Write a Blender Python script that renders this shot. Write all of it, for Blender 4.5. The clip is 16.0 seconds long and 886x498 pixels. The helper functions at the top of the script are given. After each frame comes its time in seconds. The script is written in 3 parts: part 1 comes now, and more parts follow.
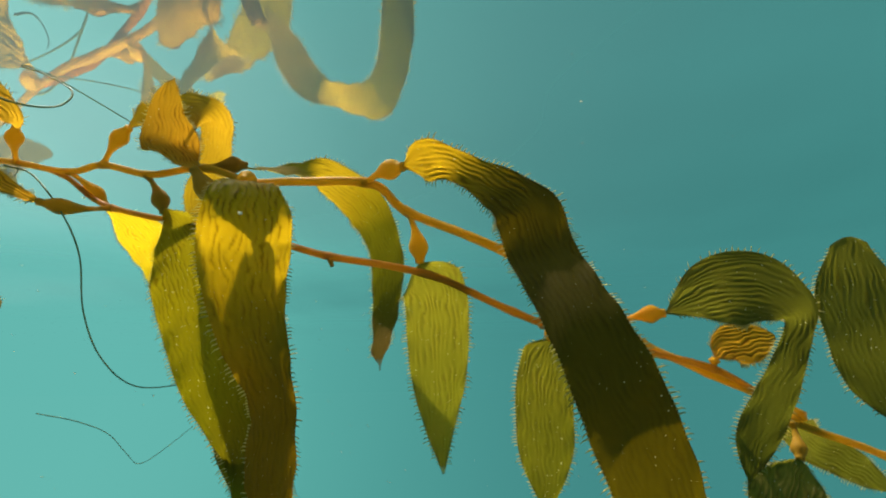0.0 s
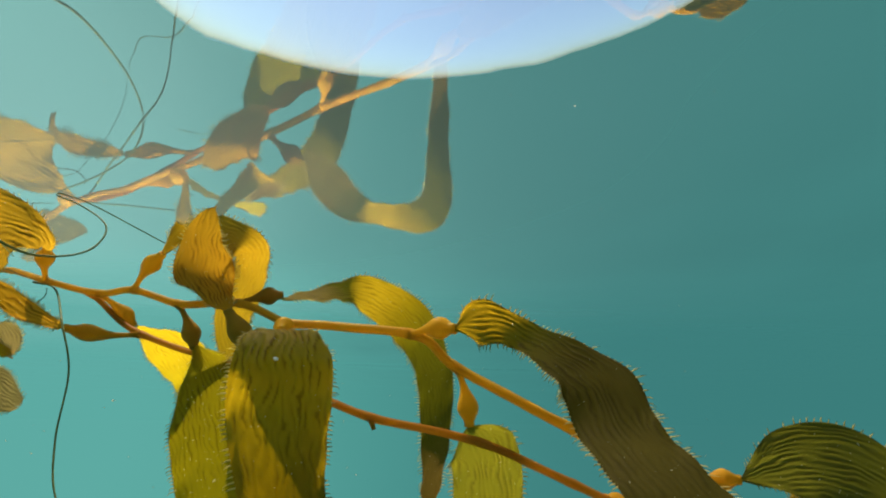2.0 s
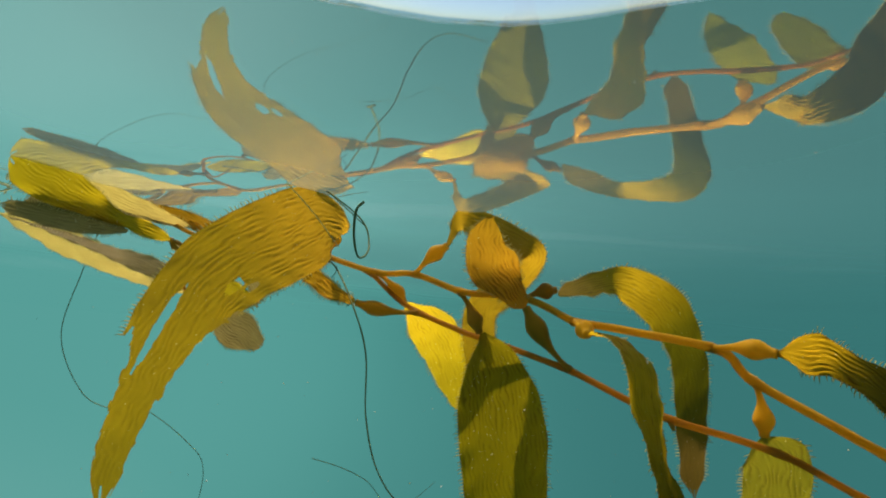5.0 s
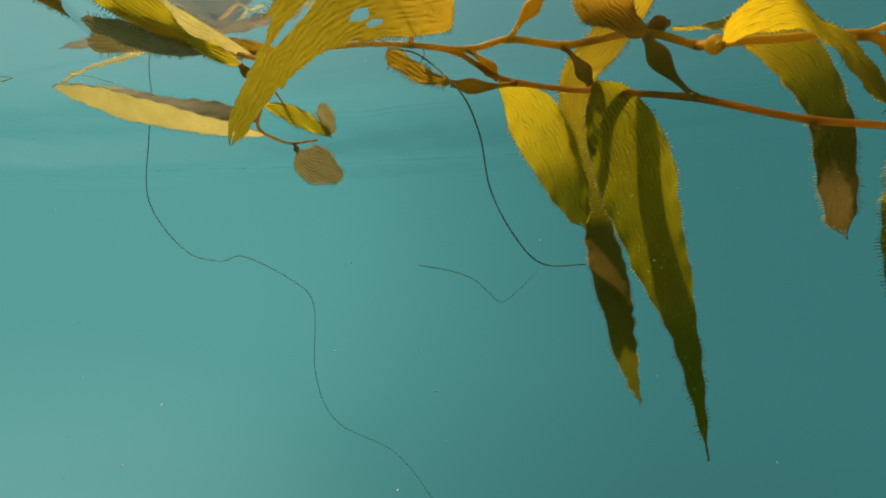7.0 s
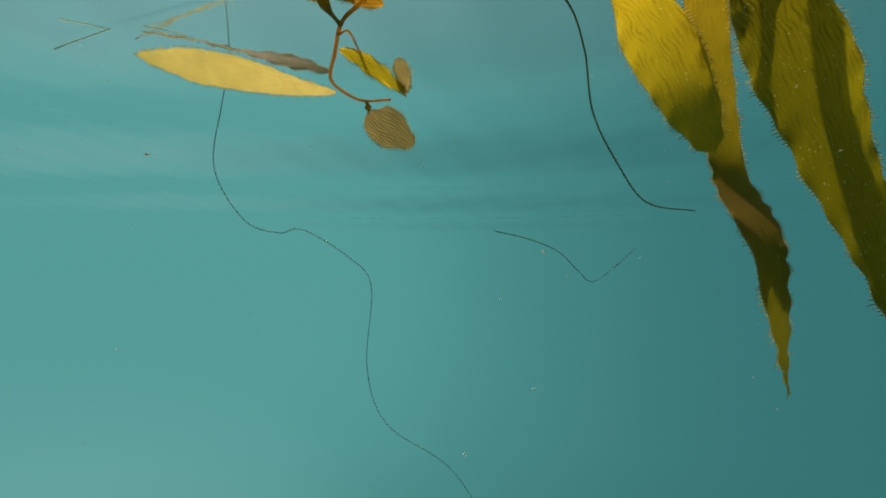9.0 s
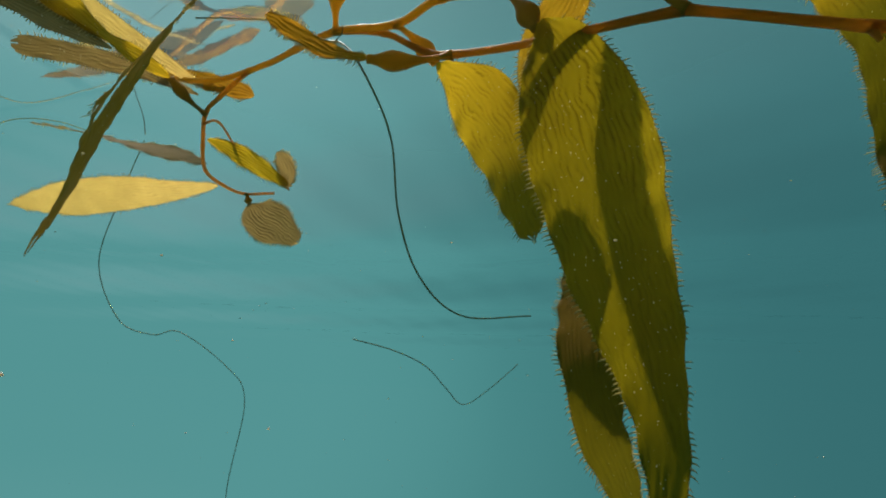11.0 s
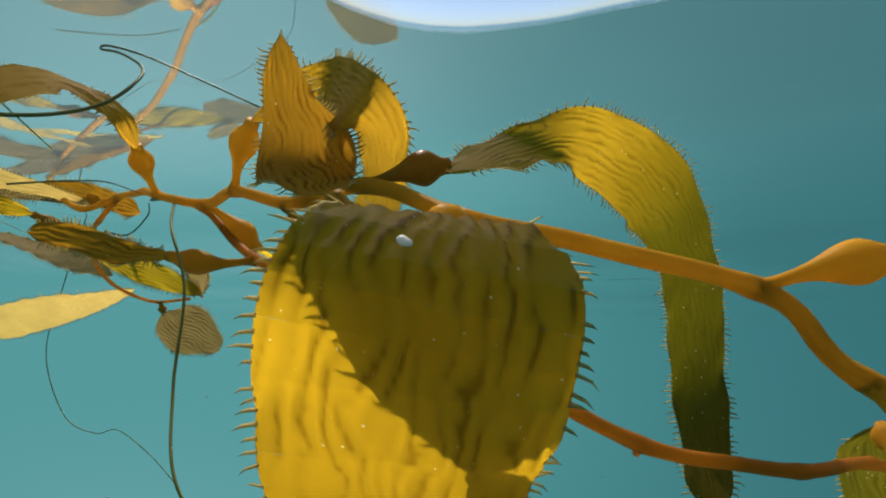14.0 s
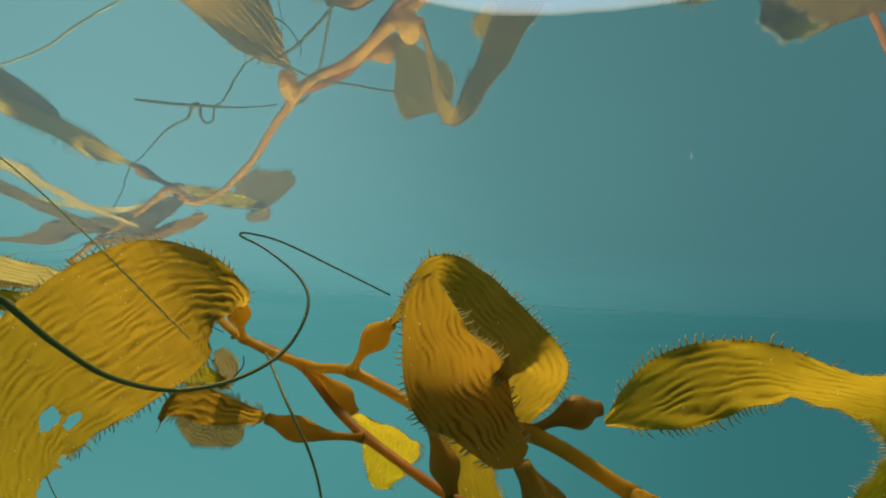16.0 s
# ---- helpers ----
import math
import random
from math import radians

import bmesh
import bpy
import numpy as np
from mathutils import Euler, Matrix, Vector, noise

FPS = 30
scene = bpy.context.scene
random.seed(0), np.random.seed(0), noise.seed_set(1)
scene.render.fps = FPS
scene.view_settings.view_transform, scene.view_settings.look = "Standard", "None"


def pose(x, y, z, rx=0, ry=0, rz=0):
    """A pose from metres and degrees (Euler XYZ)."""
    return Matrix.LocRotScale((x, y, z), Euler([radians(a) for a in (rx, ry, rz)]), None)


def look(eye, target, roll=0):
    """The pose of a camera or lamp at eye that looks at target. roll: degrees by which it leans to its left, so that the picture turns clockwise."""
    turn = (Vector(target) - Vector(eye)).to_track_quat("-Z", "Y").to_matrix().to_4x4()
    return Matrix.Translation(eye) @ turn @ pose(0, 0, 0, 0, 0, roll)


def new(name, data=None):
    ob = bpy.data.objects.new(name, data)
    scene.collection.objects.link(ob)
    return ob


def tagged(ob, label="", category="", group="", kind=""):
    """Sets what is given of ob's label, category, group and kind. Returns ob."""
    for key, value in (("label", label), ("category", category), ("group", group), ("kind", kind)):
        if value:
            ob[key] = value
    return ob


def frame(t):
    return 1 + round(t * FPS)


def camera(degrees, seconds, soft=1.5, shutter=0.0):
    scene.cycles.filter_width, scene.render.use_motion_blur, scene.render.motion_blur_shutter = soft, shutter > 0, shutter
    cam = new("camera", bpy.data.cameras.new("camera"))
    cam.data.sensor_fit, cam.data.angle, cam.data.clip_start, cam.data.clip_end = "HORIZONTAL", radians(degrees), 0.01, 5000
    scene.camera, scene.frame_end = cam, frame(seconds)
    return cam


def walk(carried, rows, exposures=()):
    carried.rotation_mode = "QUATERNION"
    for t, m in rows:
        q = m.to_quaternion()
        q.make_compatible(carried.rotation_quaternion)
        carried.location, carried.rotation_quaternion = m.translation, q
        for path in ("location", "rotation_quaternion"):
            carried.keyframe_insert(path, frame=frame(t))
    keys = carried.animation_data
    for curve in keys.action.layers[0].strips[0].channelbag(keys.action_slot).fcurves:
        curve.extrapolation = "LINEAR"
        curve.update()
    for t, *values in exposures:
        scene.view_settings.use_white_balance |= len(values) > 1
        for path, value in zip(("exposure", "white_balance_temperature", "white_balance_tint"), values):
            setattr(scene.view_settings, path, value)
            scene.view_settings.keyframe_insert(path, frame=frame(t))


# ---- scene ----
# ---- camera ----
LENS = 82.82
PATH = [
    (0.0, -0.0359, -0.0470, -0.3487, -26.76, 16.50, -1.00),
    (0.5, -0.0284, -0.0752, -0.2798, -23.81, 12.31, -1.45),
    (1.0, -0.0263, -0.0648, -0.2357, -25.08, 12.26, 0.99),
    (1.5, -0.0409, -0.0421, -0.2227, -24.56, 14.93, 1.99),
    (2.0, -0.0629, -0.0330, -0.2268, -24.75, 19.67, 0.52),
    (2.5, -0.0725, -0.0490, -0.2038, -23.67, 19.18, -1.93),
    (3.0, -0.1023, -0.0796, -0.1638, -20.10, 15.34, -0.65),
    (3.5, -0.2152, -0.0676, -0.1451, -21.12, 13.38, 3.70),
    (5.8, -0.3186, 0.0372, -0.2348, -14.35, 9.02, 4.43),
    (6.0, -0.3340, 0.0455, -0.2557, -14.48, 7.91, 2.99),
    (6.5, -0.3823, 0.0616, -0.2859, -15.51, 2.96, -1.82),
    (7.0, -0.3828, 0.0457, -0.2964, -14.66, -2.70, -3.24),
    (7.5, -0.3882, 0.0663, -0.3303, -10.76, -3.27, -2.50),
    (8.0, -0.3859, 0.0934, -0.3719, -8.91, -1.29, -0.30),
    (8.2, -0.3937, 0.1082, -0.3885, -8.51, -0.32, -0.23),
    (10.5, -0.2619, 0.2184, -0.4831, -7.76, 14.72, 1.49),
    (11.0, -0.1736, 0.2314, -0.4250, -5.99, 16.55, 2.20),
    (11.5, -0.1018, 0.2775, -0.3612, -1.30, 16.41, 6.13),
    (12.0, -0.0623, 0.2900, -0.3205, 2.15, 15.62, 6.04),
    (12.5, -0.0562, 0.2751, -0.2837, 2.96, 15.47, 1.39),
    (13.0, -0.0165, 0.2726, -0.2396, 4.13, 15.03, -0.26),
    (13.5, 0.0007, 0.2620, -0.2144, 1.34, 12.75, -0.59),
    (14.0, -0.0016, 0.2611, -0.1873, 0.14, 10.90, 1.64),
    (14.5, -0.0253, 0.2583, -0.1448, -3.10, 8.11, 0.58),
    (15.0, -0.0393, 0.2621, -0.0949, -3.39, 9.22, -0.83),
    (15.5, -0.0629, 0.2470, -0.0713, -5.05, 10.46, 0.43),
    (16.0, -0.1184, 0.2237, -0.0811, -4.54, 13.51, 4.68),
]


def heading(yaw, pitch):
    """The unit vector of a view, yaw to the left of +y and pitch upwards, in degrees."""
    a, b = radians(yaw), radians(pitch)
    return Vector((-math.sin(a) * math.cos(b), math.cos(a) * math.cos(b), math.sin(b)))


EXPOSURE = [(0, 0.60, 6750, 6), (1, 0.47, 6750, 6), (2, 0.37, 6750, 7), (3.5, 0.25, 6700, 4), (6, 0.1, 6750, 12), (8.2, 0.10, 6600, 12), (10.5, -0.05, 6450, 16), (12, -0.07, 6450, 21), (12.5, -0.1, 6400, 21), (13.5, 0.05, 6250, 20), (14.5, 0.05, 6250, 18), (15.5, 0.12, 6200, 12), (16, -0.15, 6250, 12)]
cam = camera(LENS, 16.0, soft=2.0)
walk(cam, [(t, look((x, y, z), Vector((x, y, z)) + heading(yaw, pitch), roll)) for t, x, y, z, yaw, pitch, roll in PATH], EXPOSURE)

# ---- light ----
SUN_YAW, SUN_HEIGHT = 24.0, 64.0
world = bpy.data.worlds.new("sky")
scene.world = world
world.use_nodes = True
sky = world.node_tree.nodes.new("ShaderNodeTexSky")
sky.sky_type, sky.sun_disc = "NISHITA", False
sky.sun_elevation, sky.sun_rotation = radians(SUN_HEIGHT), radians(-SUN_YAW)
world.node_tree.links.new(sky.outputs[0], world.node_tree.nodes["Background"].inputs[0])
world.node_tree.nodes["Background"].inputs[1].default_value = 0.14
sun = new("sun", bpy.data.lights.new("sun", "SUN"))
sun.data.energy, sun.data.angle, sun.data.color = 5.0, radians(0.6), (1.0, 0.92, 0.78)
sun.matrix_world = look(heading(SUN_YAW, SUN_HEIGHT) * 20, (0, 0, 0))


# ---- materials ----
def nodes(name):
    m = bpy.data.materials.new(name)
    m.use_nodes = True
    t = m.node_tree
    t.nodes.clear()
    made = t.nodes.new("ShaderNodeOutputMaterial")

    def add(kind, inputs=None, **settings):
        n = t.nodes.new(kind)
        for key, value in settings.items():
            if key == "data_type":
                n.data_type = value
            elif key == "operation":
                n.operation = value
            elif key == "blend_type":
                n.blend_type = value
        for key, value in (inputs or {}).items():
            if isinstance(value, bpy.types.NodeSocket):
                t.links.new(value, n.inputs[key])
            else:
                n.inputs[key].default_value = value
        return n

    return m, add, made, t


def ramp(add, fac, stops):
    n = add("ShaderNodeValToRGB", {"Fac": fac})
    e = n.color_ramp.elements
    e[0].position, e[0].color = stops[0][0], (*stops[0][1], 1)
    e[1].position, e[1].color = stops[-1][0], (*stops[-1][1], 1)
    for p, c in stops[1:-1]:
        k = e.new(p)
        k.color = (*c, 1)
    return n.outputs["Color"]


# Darkening towards the tip: older tissue, and painted shade of the hanging part.
FADE = [(0.15, (1.0, 1.0, 1.0)), (0.5, (0.66, 0.72, 0.6)), (1.0, (0.46, 0.56, 0.4))]


def kelp_blade(name, skin, lit, share, fold_lines=0.85, tip_shade=0.8, fade=FADE):
    """Thin kelp tissue: brown-olive skin that glows yellow when light passes through it."""
    m, add, made, t = nodes(name)
    uv = add("ShaderNodeTexCoord")
    info = add("ShaderNodeAttribute")
    info.attribute_name = "tone"
    rest = add("ShaderNodeAttribute")
    rest.attribute_name = "rest"
    spots = add("ShaderNodeTexNoise", {"Vector": rest.outputs["Vector"], "Scale": 28.0, "Detail": 6.0, "Roughness": 0.6})
    grain = add("ShaderNodeTexNoise", {"Vector": rest.outputs["Vector"], "Scale": 180.0, "Detail": 3.0})
    tone = add("ShaderNodeMath", {0: spots.outputs["Fac"], 1: info.outputs["Fac"]}, operation="ADD")
    half = add("ShaderNodeMath", {0: tone.outputs[0], 1: 0.5}, operation="MULTIPLY")
    c1 = ramp(add, half.outputs[0], [(0.25, tuple(v * 0.7 for v in skin)), (0.75, tuple(v * 1.3 for v in skin))])
    c2 = ramp(add, half.outputs[0], [(0.25, tuple(v * 0.75 for v in lit)), (0.75, tuple(min(1, v * 1.2) for v in lit))])
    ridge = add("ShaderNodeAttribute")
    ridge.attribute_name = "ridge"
    # Dark lines along the corrugation: thicker tissue plus painted shade of the folds.
    fold_shade = ramp(add, ridge.outputs["Fac"], [(0.0, (1.18, 1.18, 1.18)), (0.35, (1.0, 1.0, 1.0)), (0.75, (0.42, 0.34, 0.32))])
    c2 = add("ShaderNodeMix", {"Factor": fold_lines, 6: c2, 7: fold_shade}, data_type="RGBA", blend_type="MULTIPLY").outputs[2]
    c1 = add("ShaderNodeMix", {"Factor": fold_lines * 0.8, 6: c1, 7: fold_shade}, data_type="RGBA", blend_type="MULTIPLY").outputs[2]
    tipward = add("ShaderNodeAttribute")
    tipward.attribute_name = "tipward"
    # Colour by distance along the blade, paler tissue first, then painted shade.
    aged_shade = ramp(add, tipward.outputs["Fac"], fade)
    c2 = add("ShaderNodeMix", {"Factor": tip_shade, 6: c2, 7: aged_shade}, data_type="RGBA", blend_type="MULTIPLY").outputs[2]
    fine = add("ShaderNodeTexNoise", {"Vector": rest.outputs["Vector"], "Scale": 620.0, "Detail": 0.0})
    specks = ramp(add, fine.outputs["Fac"], [(0.825, (0.0, 0.0, 0.0)), (0.85, (0.8, 0.8, 0.8))])
    c1 = add("ShaderNodeMix", {"Factor": specks, 6: c1, 7: (0.55, 0.50, 0.36, 1)}, data_type="RGBA").outputs[2]
    c2 = add("ShaderNodeMix", {"Factor": specks, 6: c2, 7: (0.75, 0.66, 0.38, 1)}, data_type="RGBA").outputs[2]
    lines = add("ShaderNodeTexNoise", {"Vector": add("ShaderNodeMapping", {"Vector": uv.outputs["UV"], "Scale": (6.0, 90.0, 1.0)}).outputs[0], "Scale": 1.0, "Detail": 3.0})
    relief = add("ShaderNodeMath", {0: lines.outputs["Fac"], 1: grain.outputs["Fac"]}, operation="ADD")
    bump = add("ShaderNodeBump", {"Strength": 0.2, "Distance": 0.0007, "Height": relief.outputs[0]})
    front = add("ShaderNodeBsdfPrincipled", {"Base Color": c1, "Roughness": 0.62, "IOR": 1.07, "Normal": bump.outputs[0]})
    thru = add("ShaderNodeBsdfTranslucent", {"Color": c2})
    mix = add("ShaderNodeMixShader", {0: share, 1: front.outputs[0], 2: thru.outputs[0]})
    t.links.new(mix.outputs[0], made.inputs[0])
    return m


def kelp_flesh(name, dark, light, gloss=0.4, clear=0.55):
    """Firm glossy tissue of stipes and gas bladders."""
    m, add, made, t = nodes(name)
    uv = add("ShaderNodeTexCoord")
    info = add("ShaderNodeObjectInfo")
    n1 = add("ShaderNodeTexNoise", {"Vector": uv.outputs["Object"], "Scale": 30.0, "Detail": 5.0})
    n2 = add("ShaderNodeTexNoise", {"Vector": uv.outputs["Object"], "Scale": 400.0, "Detail": 3.0})
    tone = add("ShaderNodeMath", {0: n1.outputs["Fac"], 1: info.outputs["Random"]}, operation="ADD")
    half = add("ShaderNodeMath", {0: tone.outputs[0], 1: 0.5}, operation="MULTIPLY")
    c = ramp(add, half.outputs[0], [(0.3, dark), (0.7, light)])
    bump = add("ShaderNodeBump", {"Strength": 0.25, "Distance": 0.0006, "Height": n2.outputs["Fac"]})
    skin = add("ShaderNodeBsdfPrincipled", {"Base Color": c, "Roughness": gloss, "IOR": 1.10, "Normal": bump.outputs[0]})
    glow = add("ShaderNodeMix", {"Factor": 0.55, 6: c, 7: (0.80, 0.55, 0.10, 1)}, data_type="RGBA").outputs[2]
    thru = add("ShaderNodeBsdfTranslucent", {"Color": glow})
    mix = add("ShaderNodeMixShader", {0: clear, 1: skin.outputs[0], 2: thru.outputs[0]})
    t.links.new(mix.outputs[0], made.inputs[0])
    return m


OLIVE = kelp_blade("dark olive kelp blade", (0.062, 0.050, 0.012), (0.15, 0.135, 0.010), 0.5, 0.5)
MID = kelp_blade("olive-gold kelp blade", (0.062, 0.046, 0.008), (0.40, 0.310, 0.007), 0.58, 0.7)
GREEN = kelp_blade("dull green kelp blade", (0.075, 0.066, 0.014), (0.24, 0.205, 0.010), 0.5, 0.5)
# Lower part darkened in colour, for the blade's side away from the sun.
BROAD = kelp_blade("golden kelp blade shaded brown to the tip", (0.075, 0.042, 0.008), (0.62, 0.385, 0.008), 0.58, tip_shade=1.0,
                   fade=[(0.26, (1.0, 1.0, 1.0)), (0.45, (0.48, 0.47, 0.32)), (0.65, (0.28, 0.25, 0.17)), (1.0, (0.26, 0.23, 0.17))])
YOUNG = kelp_blade("young yellow kelp blade", (0.18, 0.105, 0.014), (0.78, 0.52, 0.014), 0.60, 0.6)
ORANGE = kelp_blade("orange-brown kelp blade", (0.26, 0.110, 0.014), (0.60, 0.285, 0.014), 0.56)
RUDDY = kelp_blade("orange-gold kelp blade turning olive", (0.19, 0.100, 0.014), (0.50, 0.270, 0.012), 0.5, tip_shade=1.0,
                   fade=[(0.20, (1.0, 1.0, 1.0)), (0.40, (0.56, 0.66, 0.45)), (1.0, (0.42, 0.60, 0.36))])
# The hanging half's self-shadow is put into the colour as dark green.
ARCHED = kelp_blade("gold kelp blade shaded dark green to the tip", (0.13, 0.074, 0.012), (0.48, 0.300, 0.009), 0.52, tip_shade=1.0,
                    fade=[(0.30, (1.0, 1.0, 1.0)), (0.40, (0.60, 0.64, 0.44)), (0.51, (0.26, 0.36, 0.24)), (1.0, (0.15, 0.26, 0.19))])
LONG = kelp_blade("yellow kelp blade turning dark green", (0.17, 0.095, 0.014), (0.55, 0.315, 0.012), 0.52, tip_shade=1.0,
                  fade=[(0.26, (1.0, 1.0, 1.0)), (0.46, (0.40, 0.50, 0.4)), (1.0, (0.17, 0.29, 0.2))])
# Young gold base, older dark tissue beyond, deepened with painted shade.
TWISTED = kelp_blade("yellow kelp blade aged and shaded dark olive", (0.055, 0.040, 0.008), (0.64, 0.37, 0.010), 0.5, tip_shade=1.0,
                     fade=[(0.10, (1.0, 1.0, 1.0)), (0.24, (0.20, 0.22, 0.18)), (1.0, (0.15, 0.19, 0.15))])
PALE = kelp_blade("pale yellow kelp blade", (0.34, 0.25, 0.09), (0.64, 0.47, 0.11), 0.55, 0.35, tip_shade=0.4)
DUSKY = kelp_blade("dull brown kelp blade", (0.17, 0.12, 0.05), (0.30, 0.21, 0.06), 0.45, 0.5, tip_shade=0.4)
AMBER = kelp_flesh("amber kelp flesh", (0.42, 0.20, 0.015), (0.62, 0.34, 0.02))
RUST = kelp_flesh("rust kelp flesh", (0.34, 0.12, 0.015), (0.50, 0.20, 0.02))
BROWN = kelp_flesh("brown kelp flesh", (0.17, 0.08, 0.010), (0.28, 0.15, 0.015), clear=0.35)
STRAND = kelp_flesh("dark algae strand", (0.05, 0.065, 0.025), (0.11, 0.12, 0.03), clear=0.08)
PALE_STRAND = kelp_flesh("pale green algae strand", (0.40, 0.44, 0.20), (0.62, 0.62, 0.32), clear=0.4)
PALE_CRUST = kelp_flesh("pale crust", (0.62, 0.60, 0.50), (0.82, 0.80, 0.72), clear=0.2)
SPINE = kelp_blade("pale blade spine", (0.60, 0.48, 0.18), (0.95, 0.80, 0.35), 0.5, 0.0)


def water_skin():
    m, add, made, t = nodes("water surface")
    uv = add("ShaderNodeTexCoord")
    n = add("ShaderNodeTexNoise", {"Vector": uv.outputs["Object"], "Scale": 5.0, "Detail": 2.0})
    bump = add("ShaderNodeBump", {"Strength": 0.15, "Distance": 0.01, "Height": n.outputs["Fac"]})
    glass = add("ShaderNodeBsdfGlass", {"Color": (0.985, 0.998, 0.998, 1), "Roughness": 0.0, "IOR": 1.33, "Normal": bump.outputs[0]})
    # Milky translucent patch, strongest sunward, standing in for sunlight scattered in the water.
    sun_haze = add("ShaderNodeBsdfTranslucent", {"Color": (0.36, 0.57, 0.56, 1)})
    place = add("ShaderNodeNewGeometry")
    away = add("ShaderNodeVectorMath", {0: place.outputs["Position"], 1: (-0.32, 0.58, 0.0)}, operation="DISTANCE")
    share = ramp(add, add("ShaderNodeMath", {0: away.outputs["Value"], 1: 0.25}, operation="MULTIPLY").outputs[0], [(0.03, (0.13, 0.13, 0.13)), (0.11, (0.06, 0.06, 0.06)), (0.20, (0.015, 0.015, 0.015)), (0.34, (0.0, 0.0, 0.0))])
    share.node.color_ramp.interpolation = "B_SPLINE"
    mix = add("ShaderNodeMixShader", {0: share, 1: glass.outputs[0], 2: sun_haze.outputs[0]})
    t.links.new(mix.outputs[0], made.inputs[0])
    return m


def deep_water():
    """The far water: an emitting shell whose colour holds light scattered by the depth, brighter towards the sun's
    side.
    """
    m, add, made, t = nodes("far water with painted glow")
    uv = add("ShaderNodeTexCoord")
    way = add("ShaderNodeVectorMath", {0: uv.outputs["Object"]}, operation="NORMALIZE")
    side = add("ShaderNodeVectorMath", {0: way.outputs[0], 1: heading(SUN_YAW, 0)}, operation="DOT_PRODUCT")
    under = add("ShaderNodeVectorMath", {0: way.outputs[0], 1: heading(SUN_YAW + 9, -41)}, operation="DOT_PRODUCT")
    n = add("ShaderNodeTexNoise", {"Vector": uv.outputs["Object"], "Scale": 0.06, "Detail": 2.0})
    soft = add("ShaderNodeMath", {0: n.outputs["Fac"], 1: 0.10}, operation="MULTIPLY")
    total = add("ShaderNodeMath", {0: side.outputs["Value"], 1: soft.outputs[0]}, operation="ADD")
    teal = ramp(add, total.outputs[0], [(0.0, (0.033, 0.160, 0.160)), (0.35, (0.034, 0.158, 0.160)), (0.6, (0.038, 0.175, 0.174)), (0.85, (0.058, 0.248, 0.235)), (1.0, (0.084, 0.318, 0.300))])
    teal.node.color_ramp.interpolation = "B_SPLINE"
    # Painted glow low on the sun's side, which the surface mirrors as sun haze.
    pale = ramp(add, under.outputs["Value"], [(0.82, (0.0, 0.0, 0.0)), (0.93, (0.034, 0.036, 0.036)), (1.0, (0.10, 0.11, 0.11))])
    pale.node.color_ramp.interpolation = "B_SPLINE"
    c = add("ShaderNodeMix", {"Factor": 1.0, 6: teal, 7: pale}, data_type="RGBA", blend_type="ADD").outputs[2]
    # Emission dimmed downwards, to shade the water mirrored overhead.
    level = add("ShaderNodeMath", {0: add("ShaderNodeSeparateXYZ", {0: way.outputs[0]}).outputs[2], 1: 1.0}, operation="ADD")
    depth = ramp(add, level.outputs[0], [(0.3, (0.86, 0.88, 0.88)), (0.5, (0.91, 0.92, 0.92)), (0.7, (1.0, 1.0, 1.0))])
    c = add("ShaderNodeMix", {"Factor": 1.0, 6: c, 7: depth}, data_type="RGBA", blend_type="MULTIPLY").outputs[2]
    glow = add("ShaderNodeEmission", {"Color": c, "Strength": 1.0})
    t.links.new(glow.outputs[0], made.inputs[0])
    return m


# ---- setting ----
def mesh_object(name, bm, material, parent=None, smooth=True):
    me = bpy.data.meshes.new(name)
    kept = bm.verts.layers.float_vector.get("whole")
    normals = [tuple(v[kept]) for v in bm.verts] if kept else []
    bm.to_mesh(me)
    bm.free()
    me.materials.append(material)
    if normals:
        me.normals_split_custom_set_from_vertices(normals)
    elif smooth:
        for p in me.polygons:
            p.use_smooth = True
    ob = new(name, me)
    ob.parent = parent
    if parent and not parent.parent:
        ob.matrix_parent_inverse = Matrix.Translation(-parent.location)
    return ob


def part(name, bm, material, parent, label=""):
    return tagged(mesh_object(name, bm, material, parent), label)


WAVE_YAW, WAVE_LENGTH, WAVE_HEIGHT = -12.0, 1.0, 0.020


def swell(x, y):
    """Height of the surface: one train of short waves with smaller ones across it."""
    u = heading(WAVE_YAW, 0)
    along, cross = x * u.x + y * u.y, x * u.y - y * u.x
    k = math.tau / WAVE_LENGTH
    return (WAVE_HEIGHT * math.sin(k * along + 0.35 * math.sin(2.1 * cross)) + 0.0035 * math.sin(7.1 * cross + 2.3 * along + 0.6)
            + 0.0008 * math.sin(23 * along + 13 * cross) + 0.0007 * math.sin(31 * cross - 11 * along + 0.7))


def build_water():
    inner = [i * 0.025 for i in range(-130, 131)]
    steps = [3.25 + 0.06 * k ** 2.2 for k in range(1, 17)]
    axis = [-s for s in reversed(steps)] + inner + steps
    bm = bmesh.new()
    grid = [[bm.verts.new((x, y, swell(x, y) * max(0.0, min(1.0, 1 - (math.hypot(x, y) - 2.2) / 2.2)))) for y in axis] for x in axis]
    for i in range(len(axis) - 1):
        for j in range(len(axis) - 1):
            bm.faces.new((grid[i][j], grid[i + 1][j], grid[i + 1][j + 1], grid[i][j + 1]))
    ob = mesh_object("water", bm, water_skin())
    ob.visible_shadow = False
    return tagged(ob, "rippled sea surface seen from below, mirroring the kelp", "water", kind="structure")


